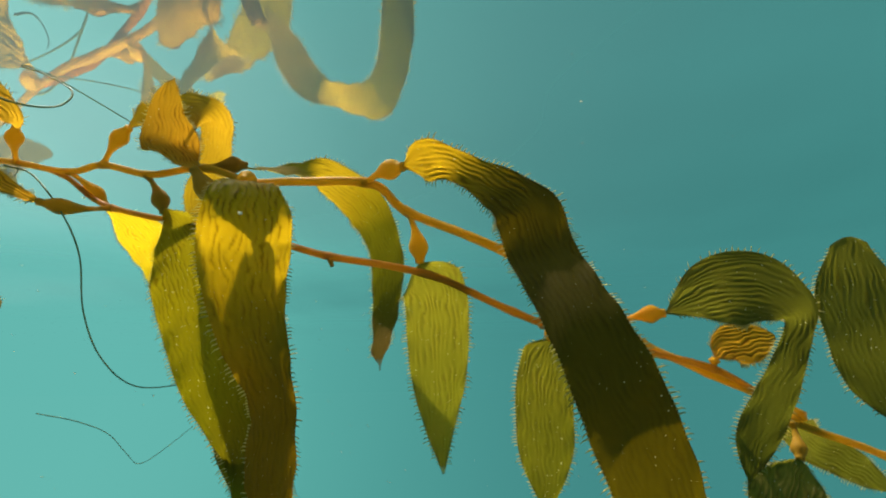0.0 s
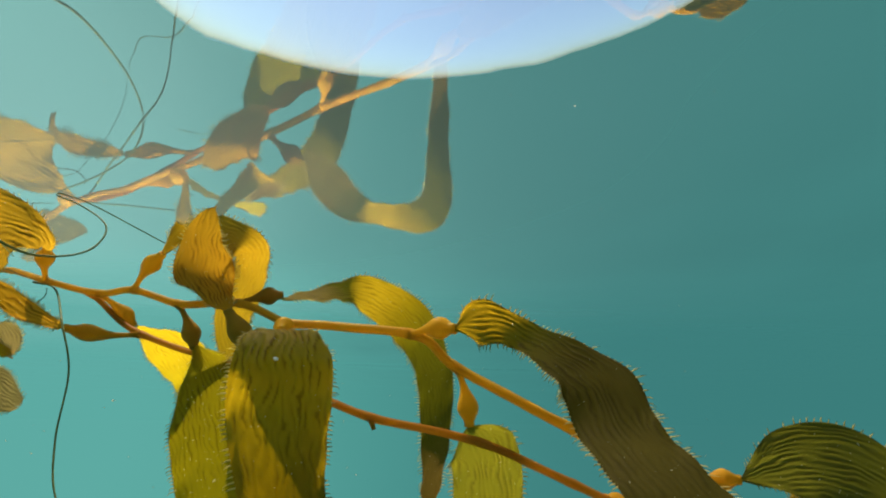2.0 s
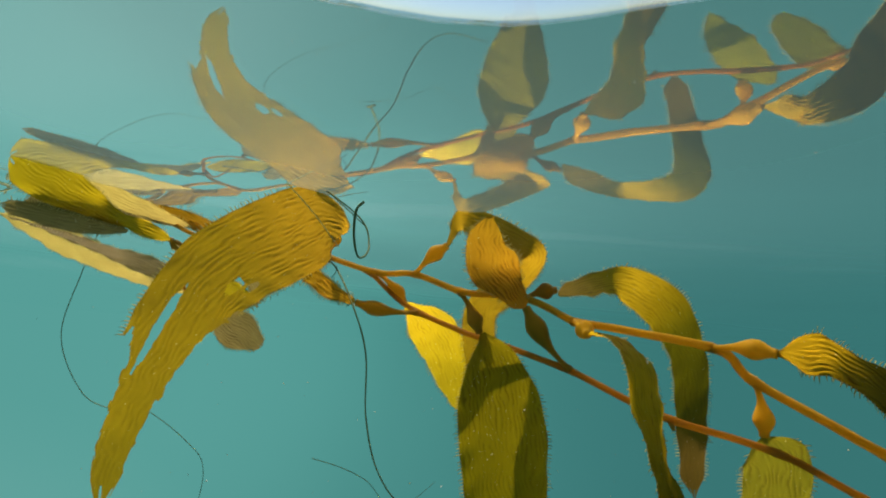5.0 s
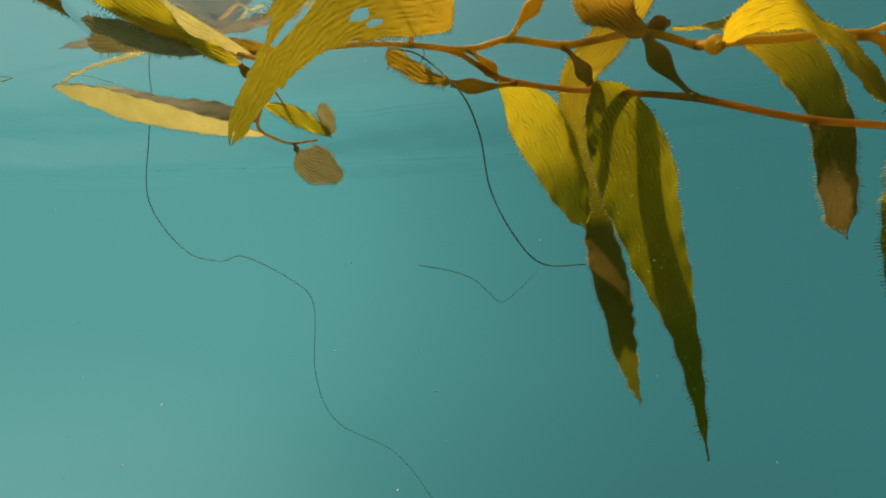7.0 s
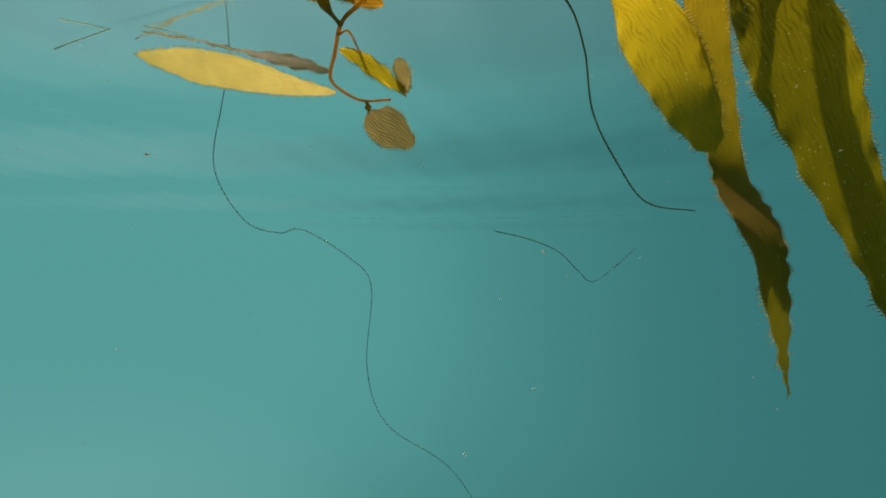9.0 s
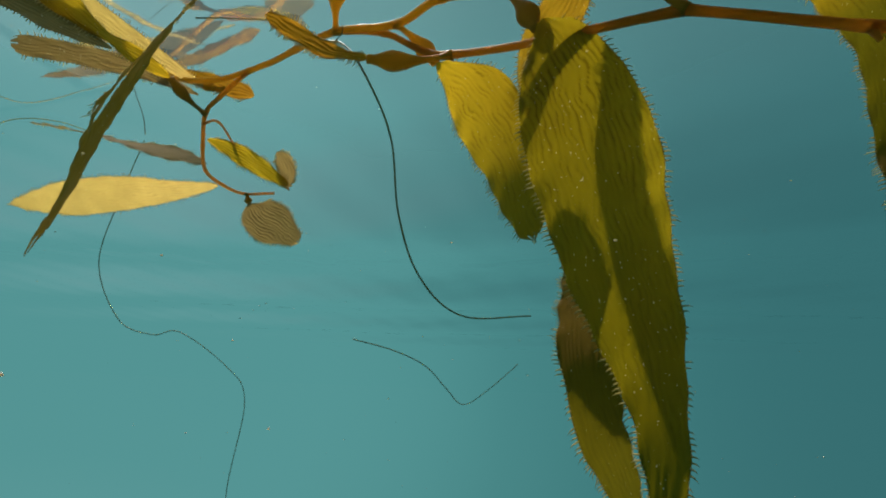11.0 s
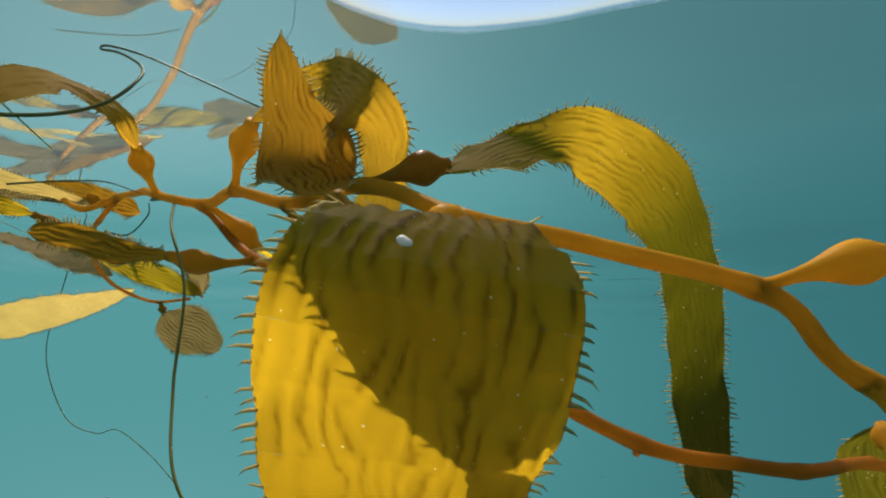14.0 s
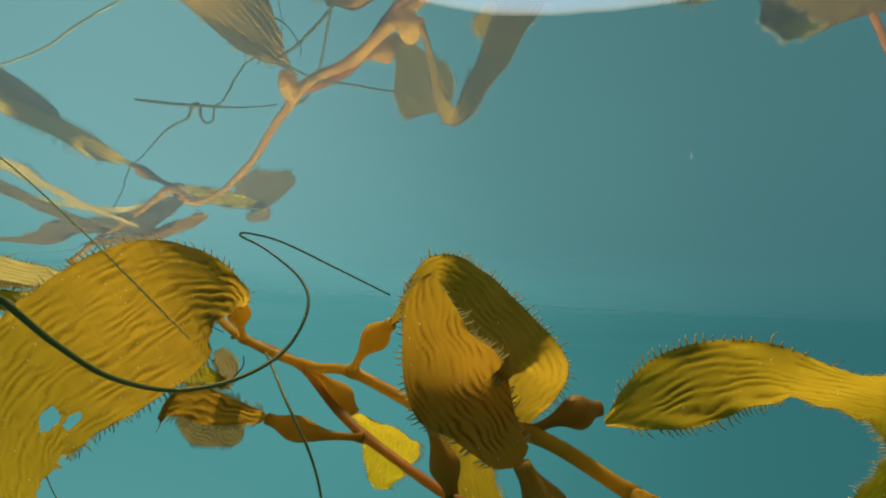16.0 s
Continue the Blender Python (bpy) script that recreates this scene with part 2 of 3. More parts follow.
def build_depth():
    bm = bmesh.new()
    rings, sides, radius = 16, 48, 26.0
    rows = []
    for r in range(rings):
        a = radians(0.25 - 89.0 * r / (rings - 1))
        rows.append([bm.verts.new((radius * math.cos(a) * math.cos(k * math.tau / sides), radius * math.cos(a) * math.sin(k * math.tau / sides), radius * math.sin(a))) for k in range(sides)])
    for a, b in zip(rows, rows[1:]):
        for k in range(sides):
            bm.faces.new((a[k], b[k], b[(k + 1) % sides], a[(k + 1) % sides]))
    bm.faces.new(list(reversed(rows[-1])))
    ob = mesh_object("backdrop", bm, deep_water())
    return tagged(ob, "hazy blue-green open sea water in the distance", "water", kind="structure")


WATER_OBJECT = build_water()
build_depth()


# ---- kelp ----
def smooth_line(points, count):
    """Catmull-Rom line through the points, evenly spread."""
    p = [Vector(q) for q in points]
    p = [p[0] * 2 - p[1]] + p + [p[-1] * 2 - p[-2]]
    fine = []
    for i in range(1, len(p) - 2):
        for k in range(24):
            u = k / 24
            a, b, c, d = p[i - 1], p[i], p[i + 1], p[i + 2]
            fine.append(0.5 * (2 * b + (c - a) * u + (2 * a - 5 * b + 4 * c - d) * u * u + (3 * b - a - 3 * c + d) * u ** 3))
    fine.append(p[-2])
    far = [0.0]
    for a, b in zip(fine, fine[1:]):
        far.append(far[-1] + (b - a).length)
    made, share, j = [], [], 0
    for k in range(count):
        want = far[-1] * k / (count - 1)
        while j < len(far) - 2 and far[j + 1] < want:
            j += 1
        u = (want - far[j]) / max(far[j + 1] - far[j], 1e-9)
        made.append(fine[j].lerp(fine[j + 1], u))
        share.append((j + u) / (len(fine) - 1))
    return made, share, far[-1]


def tube(bm, points, radii, sides=12, cap=True):
    rings = []
    up = Vector((0.1, 0.2, 1)).normalized()
    for i, p in enumerate(points):
        t = (points[min(i + 1, len(points) - 1)] - points[max(i - 1, 0)]).normalized()
        a = t.cross(up).normalized() if abs(t.dot(up)) < 0.98 else t.cross(Vector((1, 0, 0))).normalized()
        b = t.cross(a)
        rings.append([bm.verts.new(p + radii[i] * (math.cos(k * math.tau / sides) * a + math.sin(k * math.tau / sides) * b)) for k in range(sides)])
    for r, s in zip(rings, rings[1:]):
        for k in range(sides):
            bm.faces.new((r[k], r[(k + 1) % sides], s[(k + 1) % sides], s[k]))
    if cap:
        bm.faces.new(list(reversed(rings[0])))
        bm.faces.new(rings[-1])
    return rings


def frond(label, pivot=(0, 0, 0)):
    ob = new("kelp_frond")
    ob.location = pivot
    return tagged(ob, label, "kelp", "kelp fronds under the surface")


def stipe(parent, points, r0, r1, material):
    """The stem: a tube with a slight swelling at each node."""
    count = 14 * len(points)
    line, share, length = smooth_line(points, count)
    radii = []
    for k, s in enumerate(share):
        node = s * (len(points) - 1)
        near = abs(node - round(node))
        radii.append((r0 + (r1 - r0) * s) * (1 + 0.22 * math.exp(-(near / 0.08) ** 2)) * (1 + 0.05 * noise.noise(line[k] * 60)))
    line = [p + 0.0012 * noise.noise_vector(p * 22) for p in line]
    bm = bmesh.new()
    tube(bm, line, radii)
    return part("stipe", bm, material, parent)


def bladder(parent, base, end, radius, dark=0):
    """A gas bladder: thin stalk, pear-shaped float, short neck."""
    a, b = Vector(base), Vector(end)
    side = (b - a).cross(Vector((0.3, 0.9, 0.2))).normalized()
    count, line, radii = 28, [], []
    for k in range(count):
        s = k / (count - 1)
        line.append(a.lerp(b, s) + side * 0.05 * (b - a).length * math.sin(math.pi * s))
        body = math.exp(-(((s - 0.70) / (0.25 if s < 0.70 else 0.19)) ** 2))
        radii.append(0.0026 + (radius - 0.0026) * body + 0.0022 * math.exp(-(s / 0.08) ** 2) + 0.0012 * math.exp(-((1 - s) / 0.06) ** 2))
    bm = bmesh.new()
    tube(bm, line, radii, 16)
    return part("gas_bladder", bm, BROWN if dark else AMBER, parent)


def glide(vecs, f):
    """Catmull-Rom value of a row of vectors at the place f, counted in vectors."""
    n = len(vecs)
    j = min(int(f), n - 2)
    u = f - j
    a, b, c, d = vecs[max(j - 1, 0)], vecs[j], vecs[j + 1], vecs[min(j + 2, n - 1)]
    return 0.5 * (2 * b + (c - a) * u + (2 * a - 5 * b + 4 * c - d) * u * u + (3 * b - a - 3 * c + d) * u ** 3)


def spines_on(bm, edges, seed, index, size=0.0058):
    """Soft curved spines that point outwards and towards the blade's tip."""
    rng = random.Random(int(seed * 1000) & 0xFFFF)
    for p, o, t in edges:
        if rng.random() < 0.12:
            continue
        n = o.cross(t)
        reach = size * rng.uniform(0.45, 1.25)
        bend = t * rng.uniform(0.15, 0.75) + n * rng.uniform(-0.35, 0.35)
        mid = p + (o + bend * 0.4).normalized() * reach * 0.55
        tip = mid + (o * 0.8 + bend).normalized() * reach * 0.5
        r = 0.00046
        low = [bm.verts.new(p - o * 0.0006 + v) for v in (-t * r * 1.5, t * r * 1.5, n * r * 1.2)]
        high = [bm.verts.new(mid + v) for v in (-t * r, t * r, n * r)]
        end = bm.verts.new(tip)
        for k in range(3):
            bm.faces.new((low[k], low[(k + 1) % 3], high[(k + 1) % 3], high[k])).material_index = index
            bm.faces.new((high[k], high[(k + 1) % 3], end)).material_index = index


ENDS = {}


def blade(parent, spine, across, width=0.0, skin=None, wrinkle=1.0, taper=0.55, torn=0.0, cut=1.0, flare=0.10, point=0.8, neck=0.10, holes=(), grow=0.0, pitch=0.0048, hinge=(), label=""):
    """A kelp blade: a thin corrugated strap along the spine, spiny at both edges. With no width the across vectors reach
    from the spine to the edge. hinge: the stretch of the spine, counted in its points,
    over which the blade bends, and the number of pieces that it bends in."""
    base = Vector(spine[0])
    vecs = [Vector(v) for v in across]
    widest = width or 2 * max(v.length for v in vecs)
    cols = max(30, min(110, int(widest / 0.0007)))
    rows = max(56, min(150, int(sum((Vector(a) - Vector(b)).length for a, b in zip(spine, spine[1:])) / 0.0033)))
    line, share, length = smooth_line([Vector(p) - base for p in spine], rows)
    seed = 17.0 * spine[0][0] + 31.0 * spine[-1][2]
    bm = bmesh.new()
    uv = bm.loops.layers.uv.new("UVMap")
    shade = bm.verts.layers.float.new("ridge")
    to_tip = bm.verts.layers.float.new("tipward")
    hue = bm.verts.layers.float.new("tone")
    rest = bm.verts.layers.float_vector.new("rest")
    tint = random.Random(int(abs(seed) * 977)).random()
    lower = bm.faces.layers.int.new("lower")
    whole = bm.verts.layers.float_vector.new("whole") if hinge else None
    splits = []
    if hinge:
        first, last, count = hinge
        for m in range(count):
            place = first + (last - first) * m / (count - 1)
            splits.append(min(range(rows), key=lambda i: abs(share[i] * (len(spine) - 1) - place)))
    calm = 0.3 if hinge else 1.0
    grid, axes = [], []
    for i in range(rows):
        s = i / (rows - 1)
        d = s * length
        f = share[i] * (len(vecs) - 1)
        j = min(int(f), len(vecs) - 2)
        w = vecs[j].lerp(vecs[j + 1], f - j) if width else glide(vecs, f)
        reach = w.length
        t = (line[min(i + 1, rows - 1)] - line[max(i - 1, 0)]).normalized()
        w = (w - t * w.dot(t)).normalized()
        nrm = t.cross(w)
        axes.append(w)
        if width:
            wide = min(1.0, (s / flare) ** 0.6 if s < flare else 1.0) * (1.0 if s < taper else max(0.02, math.cos((s - taper) / (1 - taper) * 1.5)) ** point)
            wide = 0.5 * width * (1 - grow * (1 - s)) * max(wide, neck if s < 0.5 else 0.02)
        else:
            wide = max(0.0012, reach * min(1.0, 0.25 + (s / 0.05) ** 0.7) * min(1.0, ((1.0 - s) / 0.06) ** 0.6))
        row = []
        for k in range(cols + 1):
            v = 2 * k / cols - 1
            ragged = torn * 0.4 * max(0, s - 0.3) * (0.5 + noise.noise(Vector((d * 45 + seed, 3.0 if v > 0 else 7.0, 0)))) if torn else 0.0
            x = v * wide * (1 - ragged * abs(v)) * (1 + 0.03 * noise.noise(Vector((d * 30, v + seed, 4))))
            far = x / pitch + 1.15 * noise.noise(Vector((d * 45 + seed, x * 70, 0))) + 0.4 * noise.noise(Vector((d * 140, x * 160, seed)))
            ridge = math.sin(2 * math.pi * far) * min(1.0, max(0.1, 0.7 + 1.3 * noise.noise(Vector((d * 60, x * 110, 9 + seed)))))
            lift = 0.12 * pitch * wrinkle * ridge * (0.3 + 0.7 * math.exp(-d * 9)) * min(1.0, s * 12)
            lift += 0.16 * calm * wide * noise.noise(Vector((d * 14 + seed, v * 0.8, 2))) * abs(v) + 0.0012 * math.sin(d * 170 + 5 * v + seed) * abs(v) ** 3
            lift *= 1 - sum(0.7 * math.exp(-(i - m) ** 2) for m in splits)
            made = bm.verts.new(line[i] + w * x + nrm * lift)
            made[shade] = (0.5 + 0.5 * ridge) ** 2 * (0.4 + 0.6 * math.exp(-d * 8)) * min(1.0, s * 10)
            made[to_tip], made[hue], made[rest] = s, tint, Vector((d, x, 0.01 * seed))
            row.append(made)
        grid.append(row)
    for i in range(rows - 1):
        s = (i + 0.5) / (rows - 1)
        for k in range(cols):
            v = 2 * (k + 0.5) / cols - 1
            if s > cut + 0.07 * noise.noise(Vector((v * 3 + seed, 1, 5))):
                continue
            if any(((s - hs) / ha) ** 2 + ((v - hv) / hb) ** 2 < 1 + 0.5 * noise.noise(Vector((s * 40, v * 8, seed))) for hs, hv, ha, hb in holes):
                continue
            face = bm.faces.new((grid[i][k], grid[i + 1][k], grid[i + 1][k + 1], grid[i][k + 1]))
            face[lower] = sum(i >= m for m in splits)
            for loop, (p, q) in zip(face.loops, ((i, k), (i + 1, k), (i + 1, k + 1), (i, k + 1))):
                loop[uv].uv = (p / rows * length * 5, q / cols)
    edges = [[] for _ in range(len(splits) + 1)]
    gap = max(1e-4, length / (rows - 1))
    for k, inner in ((0, 1), (cols, cols - 1)):
        for i in range(3, rows - 2):
            if grid[i][k].link_faces and i / rows < cut - 0.06:
                for h in range(max(1, round(gap / 0.0024))):
                    spot = (grid[i][k].co.lerp(grid[i + 1][k].co, h * 0.0024 / gap), (grid[i][k].co - grid[i][inner].co).normalized(), (grid[i + 1][k].co - grid[i][k].co).normalized())
                    edges[sum(i >= m for m in splits)].append(spot)
    bmesh.ops.delete(bm, geom=[p for p in bm.verts if not p.link_faces], context="VERTS")
    pieces = [bm]
    if splits:
        bm.normal_update()
        for v in bm.verts:
            v[whole] = v.normal
        pieces = [bm.copy() for _ in range(len(splits) + 1)]
        for m, piece in enumerate(pieces):
            tag = piece.faces.layers.int["lower"]
            bmesh.ops.delete(piece, geom=[f for f in piece.faces if f[tag] != m], context="FACES")
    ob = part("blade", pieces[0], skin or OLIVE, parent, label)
    ob.location = base
    fb = bmesh.new()
    spines_on(fb, edges[0], seed, 0)
    tagged(part("fringe", fb, SPINE, ob, "pale spines along the blade's edge"), kind="stuff")
    for m, (row, piece) in enumerate(zip(splits, pieces[1:])):
        bmesh.ops.translate(piece, verts=piece.verts, vec=-line[row])
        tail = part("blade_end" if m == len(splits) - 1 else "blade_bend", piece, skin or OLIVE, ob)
        fb = bmesh.new()
        spines_on(fb, edges[m + 1], seed + m, 0)
        bmesh.ops.translate(fb, verts=fb.verts, vec=-line[row])
        rim = tagged(part("fringe", fb, SPINE, ob, "pale spines along the blade's edge"), kind="stuff")
        tail.location = rim.location = line[row]
        ENDS.setdefault(ob.name, []).append((tail, rim, axes[row]))
    return ob


def crust(parent, place, size):
    """A small pale crust grown on a blade."""
    bm = bmesh.new()
    bmesh.ops.create_icosphere(bm, subdivisions=2, radius=size)
    for v in bm.verts:
        v.co *= 1 + 0.5 * noise.noise(v.co * 400)
        v.co = Vector((v.co.x, v.co.y * 0.3, v.co.z * 0.8)) + Vector(place) - parent.location
    return part("crust", bm, PALE_CRUST, parent, "small pale crust on the blade")


def strand(points, radius, pale=False):
    """A hair-like strand of algae; it turns about its first point."""
    base = Vector(points[0])
    line, share, length = smooth_line([Vector(p) - base for p in points], 12 * len(points))
    bm = bmesh.new()
    tube(bm, line, [radius * (1 - 0.5 * s) for s in share], 6)
    ob = mesh_object("algae_strand", bm, PALE_STRAND if pale else STRAND)
    ob.location = base
    return tagged(ob, "thin pale green hair-like algae strand drifting" if pale else "thin dark hair-like algae strand drifting in the water", "algae", "algae strands")



main = frond('giant kelp frond with yellow-amber stipe, gas bladders and olive blades')
stipe(main, [(-1.022, 1.247, 0.291), (-0.822, 1.115, 0.172), (-0.692, 1.021, 0.094), (-0.558, 0.925, 0.021), (-0.426, 0.825, -0.043), (-0.372, 0.812, -0.031), (-0.300, 0.740, -0.046), (-0.246, 0.672, -0.069), (-0.185, 0.632, -0.086), (-0.146, 0.591, -0.087), (-0.098, 0.557, -0.106), (-0.042, 0.502, -0.110), (0.002, 0.471, -0.132)], 0.0032, 0.0040, AMBER)
bladder(main, (-0.246, 0.672, -0.069), (-0.241, 0.627, -0.043), 0.0095)
bladder(main, (-0.146, 0.591, -0.087), (-0.122, 0.551, -0.055), 0.0095)
bladder(main, (-0.185, 0.632, -0.086), (-0.144, 0.641, -0.119), 0.0095)
bladder(main, (-0.098, 0.557, -0.106), (-0.076, 0.542, -0.152), 0.0095, dark=1)
bladder(main, (-0.042, 0.502, -0.110), (-0.000, 0.510, -0.095), 0.0095, dark=1)
torn_blade = blade(main, [(-0.239, 0.624, -0.046), (-0.241, 0.603, -0.028), (-0.263, 0.580, -0.015), (-0.285, 0.554, -0.029), (-0.337, 0.498, -0.088), (-0.349, 0.449, -0.169), (-0.346, 0.414, -0.242), (-0.329, 0.384, -0.294)],
      [(-0.0062, -0.0011, -0.0018), (-0.0013, -0.0083, -0.0082), (0.0150, -0.0157, -0.0203), (0.0270, -0.0181, -0.0340), (0.0350, -0.0122, -0.0240), (0.0329, 0.0021, -0.0148), (0.0258, -0.0013, -0.0085), (0.0160, 0.0010, -0.0040)],
      skin=RUDDY, wrinkle=1.6, pitch=0.0058, torn=0.4, hinge=(2.5, 3.6, 5), label='corrugated olive blade torn into long strips',
      holes=[(0.61, -0.34, 0.10, 0.10), (0.83, -1.0, 0.20, 0.52), (0.80, 1.0, 0.30, 0.38), (0.44, 0.42, 0.03, 0.13), (0.41, 0.66, 0.025, 0.07)])
long_blade = blade(main, [(-0.122, 0.551, -0.055), (-0.093, 0.578, -0.014), (-0.048, 0.495, -0.060), (-0.037, 0.522, -0.074), (-0.041, 0.566, -0.098), (-0.052, 0.613, -0.142), (-0.002, 0.655, -0.302), (-0.047, 0.545, -0.411), (0.022, 0.603, -0.548)],
      [(-0.591, -0.410, 0.695), (-0.047, -0.152, 0.987), (0.593, -0.222, 0.774), (0.800, -0.338, -0.495), (0.657, -0.377, -0.652), (0.919, -0.395, 0.005), (0.992, 0.123, -0.010), (0.952, 0.304, 0.030), (0.618, 0.560, 0.552)],
      0.062, hinge=(5.0, 6.6, 4), skin=LONG, wrinkle=1.3, pitch=0.0044, torn=0.7, taper=0.7, grow=0.5, label='long corrugated yellow blade arching over and hanging')
young_blade = blade(main, [(-0.143, 0.639, -0.119), (-0.103, 0.652, -0.163), (-0.072, 0.663, -0.232), (-0.059, 0.656, -0.298), (-0.055, 0.654, -0.315)],
      [(0.004, -0.003, 0.003), (0.0277, -0.0153, 0.0070), (0.0259, -0.0153, 0.0044), (0.0122, -0.0078, 0.0030), (0.001, -0.001, 0.0)],
      skin=YOUNG, torn=0.5, wrinkle=0.6)
hanging_blade = blade(main, [(-0.075, 0.534, -0.151), (-0.061, 0.530, -0.183), (-0.046, 0.528, -0.239), (-0.027, 0.526, -0.335), (-0.010, 0.523, -0.432), (-0.030, 0.500, -0.514), (-0.034, 0.496, -0.560)],
      [(0.0057, -0.0100, 0.0038), (0.0259, -0.0161, 0.0042), (0.0443, -0.0153, 0.0038), (0.0425, -0.0018, 0.0030), (0.0190, -0.0021, 0.0033), (0.0062, -0.0003, 0.0026), (0.002, 0.0, 0.001)],
      skin=MID, wrinkle=1.0, torn=0.25, label='broad olive blade hanging straight down')
arched_blade = blade(main, [(-0.001, 0.500, -0.102), (0.035, 0.507, -0.088), (0.070, 0.507, -0.076), (0.104, 0.496, -0.075), (0.172, 0.498, -0.103), (0.204, 0.502, -0.159), (0.199, 0.506, -0.233), (0.173, 0.492, -0.296), (0.166, 0.488, -0.318)],
      [(0.001, 0.005, 0.003), (0.0088, 0.0127, 0.0118), (0.0098, 0.0063, 0.0140), (0.0041, -0.0092, 0.0191), (0.0135, -0.0135, 0.0234), (0.0225, -0.0086, 0.0074), (0.0113, -0.0143, 0.0026), (0.002, -0.0142, 0.0028), (0.0, -0.003, 0.0)],
      skin=ARCHED, torn=0.6, wrinkle=0.6, label='narrow yellow blade arching over')
blade(main, [(-0.447, 0.875, -0.023), (-0.495, 0.814, -0.018), (-0.543, 0.743, -0.015), (-0.596, 0.671, -0.001)],
      [(-0.578, 0.394, -0.715), (-0.586, 0.384, -0.714), (-0.628, 0.363, -0.688), (-0.659, 0.354, -0.664)],
      0.034, skin=PALE, taper=0.93, point=0.3, flare=0.6, neck=0.12, torn=0.2, label='pale yellow blade with a blunt end')
blade(main, [(-0.467, 0.901, -0.018), (-0.528, 0.864, -0.013), (-0.587, 0.828, -0.021), (-0.642, 0.793, -0.038)],
      [(-0.260, 0.300, -0.918), (-0.172, 0.324, -0.930), (-0.019, 0.364, -0.931), (0.043, 0.382, -0.923)],
      0.026, skin=DUSKY, wrinkle=1.4, taper=0.9, point=0.35, flare=0.5, neck=0.15, label='dull brown corrugated blade with a blunt end')
blade(main, [(-0.376, 0.859, -0.037), (-0.420, 0.868, -0.021), (-0.465, 0.878, -0.006), (-0.528, 0.892, 0.009)],
      [(-0.272, 0.237, -0.933), (-0.272, 0.237, -0.933), (-0.210, 0.251, -0.945), (-0.164, 0.260, -0.952)],
      0.024, skin=ORANGE, taper=0.4)
bladder(main, (-0.420, 0.869, -0.026), (-0.456, 0.877, -0.014), 0.0070)
blade(main, [(-0.641, 1.020, 0.047), (-0.679, 0.885, 0.038), (-0.686, 0.745, 0.011), (-0.696, 0.626, -0.017)],
      [(-0.369, 0.168, -0.914), (-0.351, 0.177, -0.919), (-0.282, 0.215, -0.935), (-0.233, 0.242, -0.942)],
      0.026, skin=ORANGE, taper=0.4, flare=0.3)
blade(main, [(-0.669, 1.044, 0.073), (-0.689, 0.885, 0.059), (-0.687, 0.743, 0.025), (-0.685, 0.622, -0.011)],
      [(-0.454, 0.138, -0.880), (-0.401, 0.167, -0.900), (-0.264, 0.242, -0.934), (-0.203, 0.276, -0.940)],
      0.022, skin=DUSKY, taper=0.4, flare=0.3)

outer = frond('outer end of a kelp frond with broad dark olive blades', (0.002, 0.471, -0.132))
stipe(outer, [(0.002, 0.471, -0.132), (0.099, 0.387, -0.148), (0.140, 0.375, -0.176), (0.218, 0.311, -0.229), (0.368, 0.344, -0.275), (0.394, 0.338, -0.298), (0.494, 0.345, -0.326), (0.597, 0.309, -0.374), (0.597, 0.322, -0.381), (0.730, 0.294, -0.426)], 0.0042, 0.0044, AMBER)
bladder(outer, (0.099, 0.387, -0.148), (0.118, 0.334, -0.150), 0.0095)
bladder(outer, (0.140, 0.375, -0.176), (0.154, 0.379, -0.225), 0.0095)
bladder(outer, (0.368, 0.344, -0.275), (0.400, 0.311, -0.269), 0.0095)
twisted_blade = blade(outer, [(0.117, 0.335, -0.150), (0.133, 0.315, -0.148), (0.162, 0.302, -0.158), (0.197, 0.267, -0.194), (0.199, 0.244, -0.235), (0.195, 0.192, -0.284), (0.207, 0.167, -0.347), (0.224, 0.156, -0.417), (0.235, 0.150, -0.470)],
      [(-0.002, -0.001, 0.004), (-0.0061, -0.0026, 0.0177), (0.0094, -0.0011, 0.0115), (0.0272, -0.0051, 0.0061), (0.0254, -0.0097, 0.0032), (0.0263, -0.0062, 0.0056), (0.0289, -0.0070, 0.0080), (0.0245, -0.0070, 0.0073), (0.006, -0.002, 0.002)],
      skin=TWISTED, wrinkle=1.2)
blade(outer, [(0.154, 0.379, -0.225), (0.170, 0.380, -0.253), (0.179, 0.393, -0.305), (0.187, 0.409, -0.367), (0.197, 0.422, -0.419)],
      [(0.770, -0.469, 0.433), (0.867, -0.461, 0.190), (0.898, -0.440, 0.023), (0.898, -0.438, 0.033), (0.898, -0.437, 0.059)],
      0.060, skin=GREEN, taper=0.35, point=1.2)
blade(outer, [(0.400, 0.311, -0.269), (0.416, 0.270, -0.254), (0.428, 0.233, -0.257), (0.444, 0.211, -0.277), (0.455, 0.218, -0.298), (0.461, 0.252, -0.352), (0.456, 0.276, -0.393), (0.453, 0.290, -0.436)],
      [(-0.0008, 0.0000, 0.0041), (-0.0109, 0.0054, 0.0289), (-0.0052, -0.0046, 0.0337), (0.0042, -0.0123, 0.0134), (0.0032, -0.0108, -0.0006), (0.0082, -0.0140, 0.0047), (0.0094, -0.0145, 0.0029), (0.0008, -0.0011, 0.0001)],
      skin=OLIVE)

side = frond('short kelp side shoot with one bladder and a golden-olive blade', (0.002, 0.471, -0.132))
bladder(side, (0.002, 0.471, -0.132), (-0.007, 0.432, -0.146), 0.0095)
